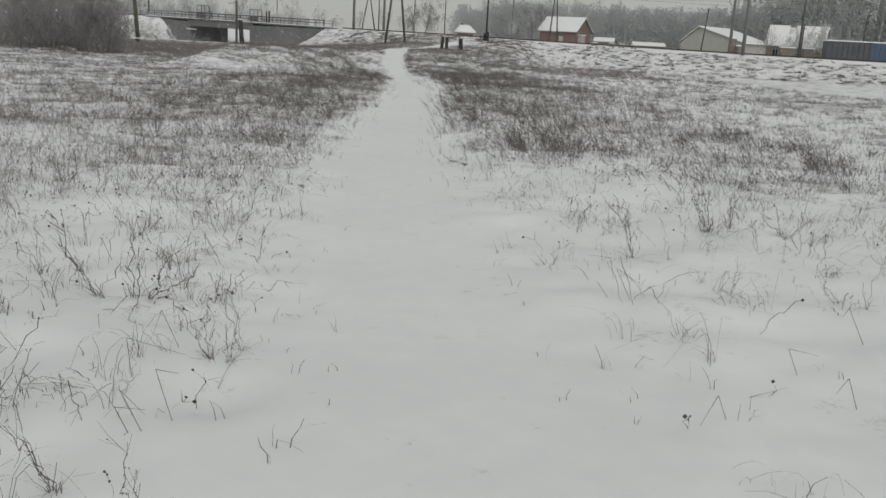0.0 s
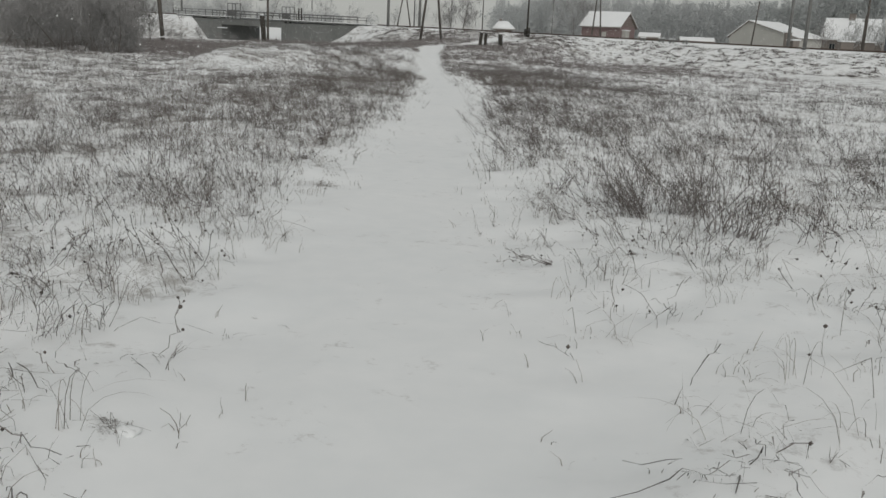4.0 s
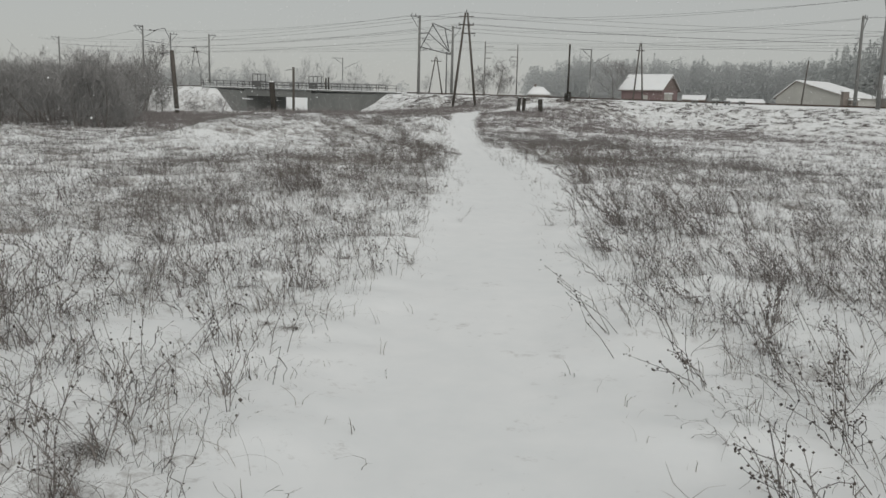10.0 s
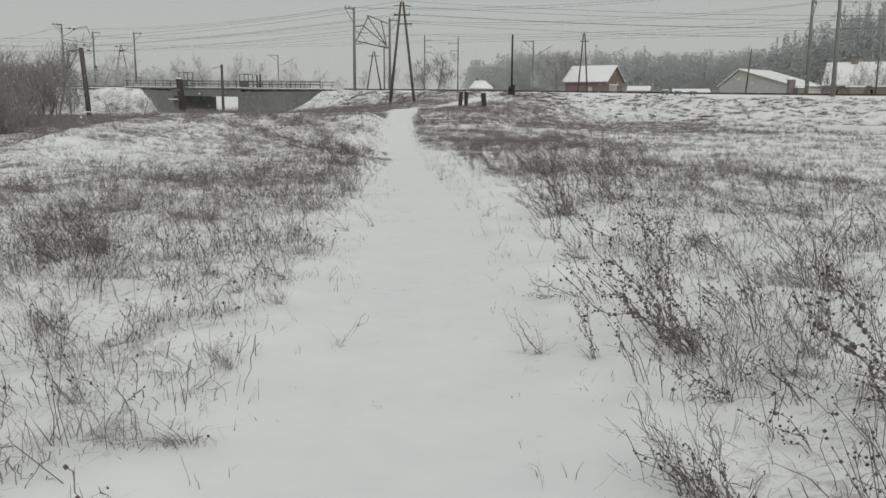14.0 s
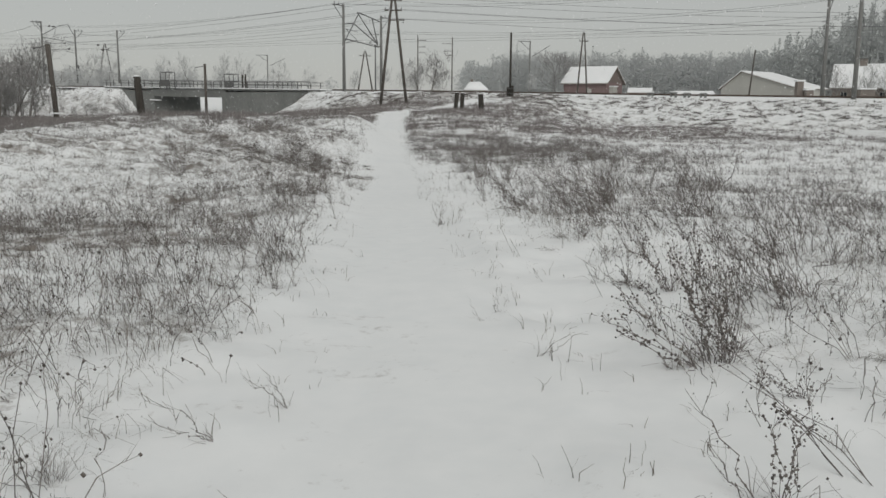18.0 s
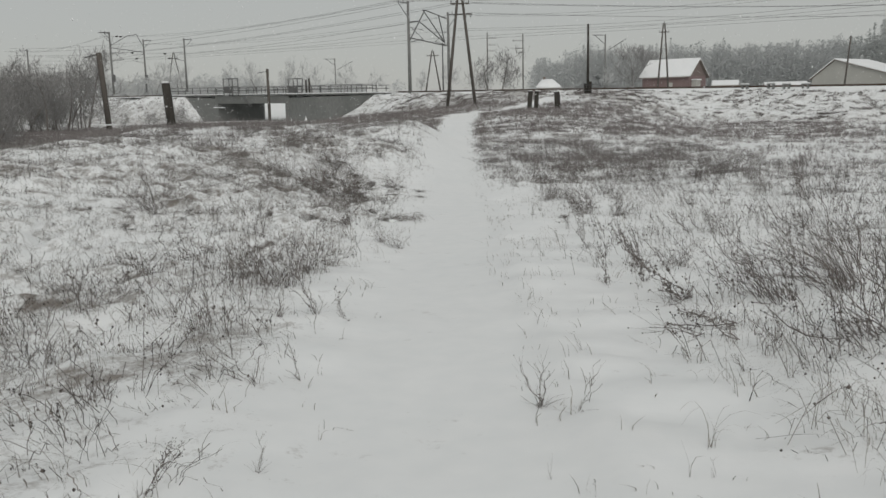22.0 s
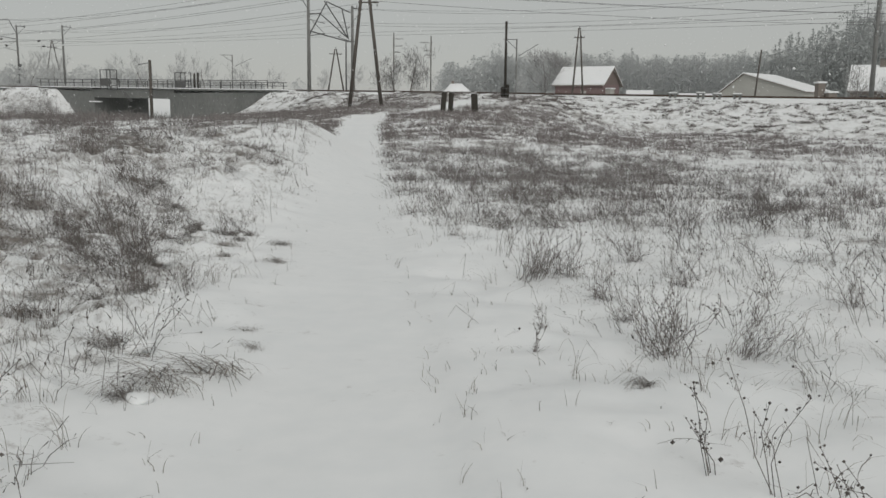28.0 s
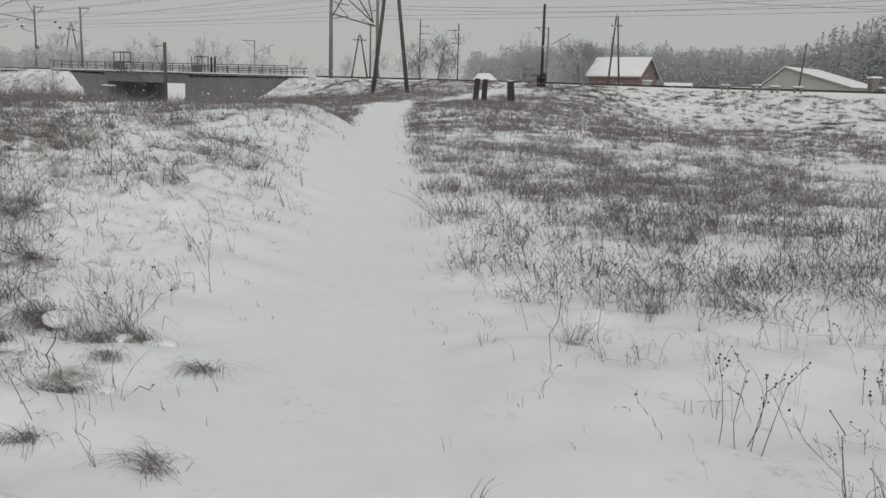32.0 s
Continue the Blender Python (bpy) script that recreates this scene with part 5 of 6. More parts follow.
def clumps(count, per, radius, x0, x1, y0, y1, field=density):
    """Feet of stems that stand together in clumps, the clumps' leans and a size for each stem's clump."""
    mid = scatter(rng, count, x0, x1, y0, y1, field)
    lean = np.repeat(leans(count, 0.4), per, axis=0)
    size = np.repeat(rng.uniform(0.35, 1.0, count) ** 1.3, per)
    r = np.repeat(rng.uniform(*radius, count), per)
    xy = np.repeat(mid, per, axis=0) + rng.normal(0, 1, (count * per, 2)) * r[:, None]
    ok = np.abs(xy[:, 0] - path_x(xy[:, 1])) > rng.uniform(0.5, 1.3, len(xy))
    return on_ground(xy[ok]), lean[ok], size[ok]


# inner belt: wormwood, clumps of knobbly spikes
base, ln, size = clumps(3000, 11, (0.03, 0.13), -7.5, 8.5, 1.5, 66)
st, L = stalks(rng, base, 1, 0.5 * size, rng.choice([0.35, 0.9, 2.0], len(base)), ln, 0.35, 6, 0.02, 0.024, 0.35)
tw = side_twigs(rng, st, L, 2, 0.22, 0.75, 0.3, K=2)
stuff("dry_wormwood", [ribbon_arrays(st, knobbly(rng, len(st), 6, 0.0019, 0.0036), rng), spike_arrays(tw[:, ::-1], 0.0034, rng)], WEED, "tangled dry brown wormwood stems standing in snow")
# the belt that crosses the walk beyond the open snow
for x0, x1, y0, y1, count in ((0.9, 11, 58.8, 78, 1650), (-13, -1.1, 63, 82, 900)):
    base, ln, size = clumps(count, 10, (0.03, 0.16), x0, x1, y0, y1)
    st, L = stalks(rng, base, 1, 0.5 * size, rng.choice([0.4, 0.9, 1.8], len(base)), ln, 0.4, 5, 0.02, 0.03, 0.35)
    tw = side_twigs(rng, st, L, 2, 0.3, 0.7, 0.3, K=2)
    stuff("belt_wormwood", [ribbon_arrays(st, knobbly(rng, len(st), 5, 0.0028, 0.0048), rng), spike_arrays(tw[:, ::-1], 0.0045, rng)], WEED, "dense dark wormwood stalks crossing the field")
# thicker growth along one side of the walk
base, ln, size = clumps(1000, 10, (0.03, 0.14), -6.8, -1.5, 14, 60)
st, L = stalks(rng, base, 1, 0.42 * size, rng.choice([0.4, 0.8, 1.6], len(base)), ln, 0.3, 6, 0.02, 0.022, 0.35)
tw = side_twigs(rng, st, L, 3, 0.25, 0.7, 0.3, K=2)
stuff("dry_wormwood", [ribbon_arrays(st, knobbly(rng, len(st), 6, 0.002, 0.0036), rng), spike_arrays(tw[:, ::-1], 0.0034, rng)], PLANT, "dark crooked wormwood stems beside the path")
# inner belt: stiff forked stalks with dark button heads, thickest on one side of the path and laid over by the wind
base, ln, size = clumps(1500, 5, (0.02, 0.1), -7.5, 8.5, 11, 64)
on_right = base[:, 0] > path_x(base[:, 1])
side = on_right | (rng.uniform(0, 1, len(base)) < 0.45)
ln = ln + np.where(on_right & (base[:, 1] < 43), -0.42, 0.0)[:, None] * np.array([1.0, 0.1])
base, ln, size = base[side], ln[side], size[side]
st, L = stalks(rng, base, 1, 0.8 * size, rng.choice([0.15, 0.25, 0.5], len(base)), ln, 0.12, 4, 0.02, 0.02, 0.5)
tw = side_twigs(rng, st, L, 8, 0.12, 0.9, 0.35, K=2)
stuff("dry_stalks", [tube_arrays(st, taper(len(st), 4, 0.0027, 0.0016)), spike_arrays(tw, 0.0018, rng)], PLANT, "stiff dry weed stalks with forked tops")
heads = np.concatenate([tw[rng.uniform(0, 1, len(tw)) < 0.75][:, 1], st[:, -1]])
stuff("button_heads", [bead_arrays(heads, rng.uniform(0.004, 0.0085, len(heads)))], WEED_DARK, "small dark dried button heads on the stalks", "seed heads")
# single wavy spikes and fallen stems between the clumps
mid = scatter(rng, 4400, -6.0, 4.4, 3, 64, lambda x, y: np.clip(density(x, y) * 1.6, 0, 0.6) + 0.04 * (np.abs(x - path_x(y)) > 1.4) * ((x < path_x(y)) | (y > 13)))
ok = np.abs(mid[:, 0] - path_x(mid[:, 1])) > 1.0
base = on_ground(mid[ok])
n = len(base)
st, L = stalks(rng, base, 1, rng.uniform(0.15, 0.5, n), rng.choice([0.3, 0.8, 2.5], n), leans(n, 0.5), 0.3, 7, 0.02, 0.02, 0.6)
st[:, 1:, 2] = np.maximum(st[:, 1:, 2], base[:, None, 2] + 0.015)
tw = side_twigs(rng, st, L, 4, 0.25, 0.7, 0.3, K=2)
stuff("lone_spikes", [ribbon_arrays(st, knobbly(rng, n, 7, 0.0017, 0.0042, 0.4), rng), spike_arrays(tw, 0.0022, rng)], PLANT, "single crooked weed stems standing and lying in snow")
tips = np.concatenate([st[rng.uniform(0, 1, n) < 0.4][:, -1], tw[rng.uniform(0, 1, len(tw)) < 0.1][:, 1]])
stuff("knapweed_heads", [bead_arrays(tips, rng.uniform(0.006, 0.013, len(tips)))], WEED_DARK, "round dark knapweed heads on single stems", "seed heads")
# inner belt: grass tufts
base, ln, size = clumps(1900, 12, (0.02, 0.09), -7.5, 7.5, 0.3, 66)
st, L = stalks(rng, base, 1, 0.34 * size, np.full(len(base), 0.8), ln, 0.8, 4, 0.02, 0.02)
stuff("dry_grass", [ribbon_arrays(st, taper(len(st), 4, 0.0018, 0.0008), rng)], GRASS, "pale dry grass blades bent over the snow", "grass")
# fine hair-like grass in loose tufts, arching over the snow close to the walk
base, ln, size = clumps(2100, 9, (0.015, 0.07), -5.5, 5.0, 2, 64, lambda x, y: np.clip(density(x, y) * 1.2 + 0.12 * (np.abs(x - path_x(y)) > 1.3) * ((x < path_x(y)) | (y > 13)), 0, 0.7))
n = len(base)
turn = rng.uniform(0, 2 * np.pi, n)
reach = np.stack([np.cos(turn), np.sin(turn), np.zeros(n)], axis=1) * rng.uniform(0.3, 1.1, (n, 1)) + np.concatenate([ln, np.zeros((n, 1))], axis=1)
long = rng.uniform(0.1, 0.42, n)
t = np.linspace(0, 1, 6)
st = base[:, None, :] + reach[:, None, :] * (long[:, None] * t[None] ** 1.3)[:, :, None]
st[:, :, 2] += (long * rng.uniform(0.35, 1.0, n))[:, None] * (2.4 * t - 1.9 * t ** 2)[None]
st[:, 0, 2] -= 0.03
stuff("hair_grass", [ribbon_arrays(st, taper(n, 6, 0.0015, 0.0007), rng)], GRASS, "fine arching blades of dry grass in loose tufts", "grass")
# low dark tufts of matted grass that break the thin snow
base, ln, size = clumps(7600, 13, (0.03, 0.12), -15, 9, 0.3, 66, mat_density)
st, L = stalks(rng, base, 1, 0.24 * size, np.full(len(base), 1.3), ln, 0.4, 3, 0.02)
stuff("matted_grass", [spike_arrays(st[:, ::2], 0.0052, rng)], MATTED, "matted brown grass breaking through thin snow", "grass")
# short dark blades that hang out of the torn snow
base, ln, size = clumps(6000, 7, (0.01, 0.06), -11, 7, 3, 66, torn_shaded)
st, L = stalks(rng, base, 1, 0.17 * size, np.full(len(base), 1.6), ln + np.array([0.0, -0.5]), 0.6, 3, 0.02)
stuff("hanging_grass", [spike_arrays(st[:, ::2], 0.005, rng)], GRASS, "short dark grass hanging out of broken snow", "grass")
# lone blades and broken stalks on the open snow and along the path's edge
m = 1500
y = rng.uniform(0.5, 64, m)
x = path_x(y) + rng.choice([-1, 1], m) * np.abs(rng.normal(0.9, 0.9, m))
ridge = rng.uniform(30, 52, 110)
x, y = np.concatenate([x, path_x(ridge) + rng.normal(0.85, 0.12, 110)]), np.concatenate([y, ridge])
base = on_ground(np.stack([x, y], axis=1)[np.abs(x - path_x(y)) > 0.5])
n = len(base)
st, L = stalks(rng, base, 2, rng.uniform(0.05, 0.2, n), np.full(n, 0.5), leans(n, 0.35), 0.35, 4, 0.04)
stuff("lone_blades", [ribbon_arrays(st, taper(len(st), 4, 0.0022, 0.001), rng)], GRASS, "lone dry blades and broken stalks in the snow", "grass")
# straws snapped over at a sharp angle
y = rng.uniform(2, 62, 420)
x = path_x(y) + rng.choice([-1, 1], 420) * rng.uniform(1.0, 4.5, 420)
foot = on_ground(np.stack([x, y], axis=1))
top = foot + np.stack([rng.normal(-0.05, 0.08, 420), rng.normal(0, 0.06, 420), rng.uniform(0.1, 0.3, 420)], axis=1)
tip = top + np.stack([rng.normal(0.02, 0.12, 420), rng.normal(0, 0.08, 420), rng.uniform(-0.14, 0.0, 420)], axis=1)
foot[:, 2] -= 0.05
stuff("bent_straws", [tube_arrays(np.stack([foot, top], axis=1), taper(420, 2, 0.0022, 0.0018)), tube_arrays(np.stack([top, tip], axis=1), taper(420, 2, 0.0018, 0.0008))], MATTED, "dry straws snapped over above the snow", "grass")
# wide belts to both sides and on to the bank
for name, x0, x1, y0, y1, count, per, tall, twigs, r in (("side_weeds", -29, -7, 1, 66, 7200, 11, 0.42, 2, 0.005), ("side_weeds", 7, 38, 1, 66, 4600, 12, 0.42, 2, 0.0058), ("far_weeds", -28, 34, 60, 92, 5600, 12, 0.46, 3, 0.0066), ("heath_belt", 1.0, 27, 84, 118, 3000, 14, 0.56, 0, 0.0105), ("side_weeds", -17, -7, 44, 64, 450, 11, 0.34, 2, 0.005), ("heath_belt", -40, -7, 70, 88, 3000, 13, 0.55, 0, 0.01), ("heath_belt", -42, -1.2, 80, 110, 8000, 13, 0.62, 0, 0.0115), ("heath_belt", -58, 36, 86, 152, 8000, 15, 0.45, 0, 0.0145)):
    base, ln, size = clumps(count, per, (0.04, 0.22), x0, x1, y0, y1)
    st, L = stalks(rng, base, 1, tall * size, rng.choice([0.5, 0.9, 1.4], len(base)), ln, 0.1, 2, 0.02, 0.03, 0.3)
    chunks = [spike_arrays(st, r * 1.45, rng)]
    if twigs:
        tw = side_twigs(rng, st, L, twigs, 0.42, 0.25, 0.05, K=2)
        chunks.append(spike_arrays(tw[:, ::-1], r * 1.3, rng))
    stuff(name, chunks, WEED if name == "side_weeds" else HEATH, "thick belt of brown weeds and dry grass in snow")
# weeds round the feet of the braced pole
xy = np.array([-18.0, 117.0]) + rng.normal(0, 1, (9000, 2)) * np.array([5.0, 3.2])
xy = xy[np.abs(xy[:, 0] - path_x(xy[:, 1])) > 1.3]
base = on_ground(xy)
st, L = stalks(rng, base, 1, rng.uniform(0.15, 0.6, len(base)), np.full(len(base), 0.6), leans(len(base), 0.3), 0.1, 2, 0.05)
stuff("heath_patch", [ribbon_arrays(st, taper(len(st), 2, 0.009, 0.004), rng)], HEATH, "brown weeds round the feet of a braced pole")
# clumps of grass on the railway bank
k = 1500
s, w = rng.uniform(-45, 64, k), rng.uniform(-11.5, -2.3, k)
s, w = np.repeat(s, 9) + rng.normal(0, 0.26, 9 * k), np.repeat(w, 9) + rng.normal(0, 0.12, 9 * k)
xy = np.stack([RO[0] + s * RU[0] + w * RN[0], RO[1] + s * RU[1] + w * RN[1]], axis=1)
base = on_ground(xy)
n = len(base)
st, L = stalks(rng, base, 9, rng.uniform(0.12, 0.3, n), np.full(n, 0.8), leans(n, 0.25), 0.2, 2, 0.16)
s, w = rng.uniform(60, 150, 700), rng.uniform(-6.3, -0.9, 700)
s, w = np.repeat(s, 9) + rng.normal(0, 0.35, 6300), np.repeat(w, 9) + rng.normal(0, 0.2, 6300)
ok = (s < 75) | (s > 112)
xy = np.stack([RO[0] + s * RU[0] + w * RN[0], RO[1] + s * RU[1] + w * RN[1]], axis=1)[ok]
st2, L = stalks(rng, on_ground(xy), 5, rng.uniform(0.1, 0.45, len(xy)), np.full(len(xy), 0.7), leans(len(xy), 0.25), 0.2, 2, 0.16)
st = np.concatenate([st, st2])
stuff("bank_grass", [spike_arrays(st, 0.015, rng)], PLANT, "clumps of dry grass on the snowy railway bank", "grass")

# falling snow
m = 9500
d = 3 + 75 * rng.uniform(0, 1, m) ** 0.6
y = rng.uniform(0, 55, m) + d
x = path_x(np.minimum(y, 60)) + rng.uniform(-0.55, 0.55, m) * d
away = (np.abs(x - path_x(y)) > 5) | (y > 66)
x, y, m = x[away], y[away], int(away.sum())
flakes = np.stack([x, y, rng.uniform(0.2, 9, m)], axis=1)
flakes[:, 2] = np.maximum(flakes[:, 2], ground_z(x, y) + 0.3)
v, q = bead_arrays(flakes, 0.007 + 0.02 * rng.uniform(0, 1, m) ** 2)
tagged(mesh_object("falling_snow", array_mesh("falling_snow", v, q), ROOF_SNOW), "loose white snowflakes drifting down through the air", "snowflakes", kind="stuff")


# ---- single plants beside the path ----
def stem_part(parent, st, L, r0, r1, twigs, twig_size, head_size, head_share, mat, K=3, low=0.35, up=0.7, spray=None):
    """One stem with its twigs as a part, its seed heads as a part of the stem."""
    tw = side_twigs(rng, st, L, twigs, twig_size, up, low, K)
    chunks = [tube_arrays(st, taper(1, st.shape[1], r0, r1) + knobbly(rng, 1, st.shape[1], 0.0, r0 * 0.7), 4)]
    (chunks if spray is None else spray).append(ribbon_arrays(tw, taper(len(tw), K, r1 * 1.1, r1 * 0.9), rng))
    v, q = join_arrays(chunks)
    ob = mesh_object("stem", array_mesh("stem", v, q, True), mat, parent)
    if head_size:
        tips = np.concatenate([tw[rng.uniform(0, 1, len(tw)) < head_share][:, -1], st[:, -1]])
        size = rng.uniform(0.6, 1.25, len(tips)) * head_size
        v, q = seed_arrays(tips, size, rng) if head_size > 0.008 else bead_arrays(tips, size)
        mesh_object("seed_head", array_mesh("seed_head", v, q), WEED_DARK, ob, "dark dried seed heads")["kind"] = "stuff"
    return ob


def tuft(parent, kind):
    """Short dark dead leaves and grass round the foot of a plant."""
    n = {"single": 10, "branch": 14, "knob": 8, "fallen": 12, "tansy": 22}.get(kind, 30)
    st, L = stalks(rng, np.zeros((n, 3)), 1, np.full(n, 0.42), np.full(n, 0.9), np.tile([-0.2, -0.1], (n, 1)), 0.5, 4, 0.04 if n < 30 else 0.16)
    v, q = ribbon_arrays(st, taper(n, 4, 0.0055, 0.002), rng)
    mesh_object("grass_tuft", array_mesh("grass_tuft", v, q), HEATH, parent, "dark dead grass round its foot")["kind"] = "stuff"


def plant(kind, seed):
    """A plant one metre high, to be scaled: branch, tansy, single or bush."""
    global rng
    rng = np.random.default_rng(seed)
    name, label, stems, spread, lean, twigs, size, head, share, r = {
        "branch": ("branched_weed", "dry brown branched weed leaning in the snow", 2, 0.3, 0.08, 9, 0.34, 0.008, 0.3, 0.0042),
        "tansy": ("tansy_plant", "dead tansy with forked stems and dark button heads", 5, 0.1, 0.4, 14, 0.13, 0.0082, 0.9, 0.0029),
        "single": ("lone_stalk", "few thin dry stalks poking out of the snow", 2, 0.18, 0.05, 3, 0.25, 0.0, 0.0, 0.004),
        "bush": ("wormwood_bush", "bushy dry wormwood with many fine brown stems", 8, 0.7, 0.1, 11, 0.2, 0.0065, 0.6, 0.0034),
        "knob": ("knapweed_stalk", "thin dry stalk with a round dark seed head", 1, 0.1, 0.05, 3, 0.16, 0.02, 1.0, 0.0042),
        "fallen": ("fallen_weed", "dry branched weed lying flat on the snow", 3, 0.16, 0.0, 16, 0.16, 0.011, 0.5, 0.006),
    }[kind]
    p = thing(name, (0, 0, 0), label, "dry plant", name.replace("_", " ") + "s by the path")
    ln = rng.normal(0, 0.12, 2) + np.array([-lean, 0]) * rng.uniform(0.3, 1.0)
    spray = None if kind in ("bush", "tansy") else []
    curls = []
    for k in range(stems):
        st, L = stalks(rng, np.zeros((1, 3)), 1, np.array([1.05]), np.array([spread]), ln[None], 0.12, 9, {"bush": 0.26, "tansy": 0.07}.get(kind, 0.05), 0.02, 0.6 if kind == "tansy" else 0.5)
        curls.append(st[0])
        stem_part(p, st, L, r, r * 0.5, twigs, size, head, share, PLANT, 3, {"bush": 0.2, "tansy": 0.64}.get(kind, 0.4), 0.9, spray)
    if kind in ("tansy", "branch"):
        at = np.concatenate([c[1:6] + (c[2:7] - c[1:6]) * rng.uniform(0, 1, (5, 1)) for c in curls for k in range(4 if kind == "tansy" else 3)])
        v, q = seed_arrays(at + rng.normal(0, 0.006, at.shape), rng.uniform(0.005, 0.014, len(at)) * (1.0 if kind == "tansy" else 0.75), rng)
        mesh_object("curled_leaf", array_mesh("curled_leaf", v, q), PLANT, p, "curled dead leaves clinging to the stems")["kind"] = "stuff"
    if kind == "bush":
        n = 26
        fine, L = stalks(rng, np.zeros((n, 3)), 1, np.full(n, 1.0), np.full(n, 0.75), np.tile(ln, (n, 1)), 0.14, 7, 0.26, 0.02, 0.45)
        tw = side_twigs(rng, fine, L, 11, 0.2, 0.9, 0.2, 3)
        v, q = join_arrays([ribbon_arrays(fine, taper(n, 7, r, r * 0.5), rng), ribbon_arrays(tw, taper(len(tw), 3, r * 0.6, r * 0.45), rng)])
        mesh_object("twig_mass", array_mesh("twig_mass", v, q), PLANT, p, "thicket of fine dry stems")["kind"] = "stuff"
    if spray:
        v, q = join_arrays(spray)
        mesh_object("twig_spray", array_mesh("twig_spray", v, q), PLANT, p, "fine forked side twigs")["kind"] = "stuff"
    tuft(p, kind)
    return p


# x, y, height and lean to the right in degrees
BRANCHED = [(-2.3, 2.8, 0.35, -5), (-2.6, 2.9, 0.44, -15), (-2.6, 4.4, 0.37, -30), (-2.5, 4.4, 0.37, 7), (-3.6, 5.3, 0.56, -35), (-3.4, 5.3, 0.59, -6), (-3.3, 5.3, 0.55, 34),
            (1.2, 6.3, 0.3, -54), (0.5, 6.5, 0.36, 7), (-0.1, 7.3, 0.53, -17), (1.4, 8.3, 0.36, 51), (1.4, 8.4, 0.43, -41), (-4.3, 10.1, 0.42, 36), (-2, 13.6, 0.08, -8),
            (-1.8, 13.6, 0.21, -27), (-1.4, 14.1, 0.41, -58), (-4.9, 14.2, 0.72, -6), (-4.8, 14.2, 0.29, -33), (-4.8, 19.4, 0.46, 17), (-5.3, 19.6, 0.56, 5), (-5.2, 20.9, 0.47, 10),
            (-7.1, 22.4, 0.7, 21), (-6.5, 23.1, 0.68, 7), (-5.6, 23.6, 0.4, -16)]
BRANCHED += [(-5.7, 24.8, 0.5, -12), (-3.2, 24.9, 0.47, -56), (-5.1, 25.3, 0.44, -35), (-6.1, 25.5, 0.53, -15), (-3.8, 28.4, 0.37, -30), (-3.8, 28.4, 0.24, -12),
            (-3.7, 32.9, 0.5, -27), (-6, 33.3, 0.37, -48), (-5.8, 33.8, 0.38, -23), (-4.8, 36.1, 0.27, -9), (-6.9, 36.3, 0.56, 8), (-6.8, 36.6, 0.46, 4), (-6.5, 36.6, 0.31, -22),
            (-4.9, 37.3, 0.14, -7), (-4.2, 38.6, 0.12, 0), (-6.9, 40, 0.24, 13), (-4.9, 40.2, 0.12, -5), (-5.7, 41.2, 0.44, -13), (-5.7, 41.2, 0.4, 5), (-7.4, 41.2, 0.45, -51),
            (-7.2, 41.5, 0.39, -22), (-5.5, 42.3, 0.17, -26), (-4.4, 42.9, 0.73, -65), (-7.5, 43.3, 0.28, 8)]
BRANCHED += [(-8.4, 43.4, 0.28, -30), (-8.7, 44.5, 0.67, 0), (-5.3, 47.2, 0.33, 18), (-3.9, 50.4, 0.35, -9), (-5.5, 53.5, 0.48, -12), (-5.1, 56.4, 0.38, 7), (-7.2, 57.5, 0.21, -34)]
TANSY = [(0.8, 8.7, 0.56, -18), (1.1, 9.1, 0.4, -9), (-1.7, 14.7, 0.25, -25), (-6.4, 19.4, 0.27, -5), (-1.7, 19.5, 0.18, -58), (-1.9, 19.8, 0.58, -31), (-2.2, 22.6, 0.62, -6),
         (-2, 23.3, 0.55, 8), (-5.8, 23.6, 0.49, -9), (-2.5, 23.9, 0.15, -45), (-5.8, 23.9, 0.51, -12), (-2.4, 23.9, 0.52, -69), (-3, 24, 0.16, -5), (-2.9, 24.2, 0.2, 8),
         (-5.3, 24.6, 0.47, -8), (-2.7, 25.2, 0.42, -35), (-3.2, 26.1, 0.24, -5), (-3.1, 26.3, 0.42, -37), (-1.5, 27.4, 0.65, -23), (-2.9, 27.5, 0.4, -43), (-2, 27.5, 0.85, -45),
         (-3.5, 28.2, 0.41, -24), (-2.9, 28.4, 0.77, -45), (-2.9, 28.9, 0.93, -39)]
TANSY += [(-2.9, 29.4, 0.55, -21), (-3.5, 29.9, 0.39, -77), (-2.8, 30.1, 0.74, -13), (-3.3, 31.7, 0.35, -67), (-3.6, 32.9, 0.6, -6), (-3.2, 34, 0.32, -45), (-3.6, 34.6, 0.64, -53),
         (-3.5, 34.7, 0.78, -22), (-3.4, 34.7, 0.68, -6), (-6.5, 34.9, 0.16, -14), (-3.3, 35, 0.77, -20), (-7, 35.5, 0.29, -24), (-2.7, 36, 0.64, -25), (-3.4, 36.7, 0.7, -26),
         (-3.7, 37.2, 0.45, -5), (-3.8, 38, 0.2, -6), (-3.9, 39.6, 0.48, -10), (-7.3, 39.7, 0.28, 31), (-4.5, 41.9, 0.17, -27), (-7.6, 43, 0.4, -28), (-4.6, 44.4, 0.74, -41),
         (-3.7, 44.4, 0.6, -10), (-5.3, 45.1, 0.51, -16), (-4.9, 45.6, 0.53, -7)]
TANSY += [(-5.4, 46, 0.29, -14), (-4.9, 46.3, 0.7, -21), (-5.5, 47.6, 0.37, -24), (-5.9, 48.2, 0.2, -24), (-6.5, 51.8, 0.33, 11), (-5.5, 52.2, 0.55, -11), (-6.2, 52.4, 0.11, -36),
         (-6.4, 52.5, 0.26, -14), (-5.8, 52.6, 0.21, -23)]
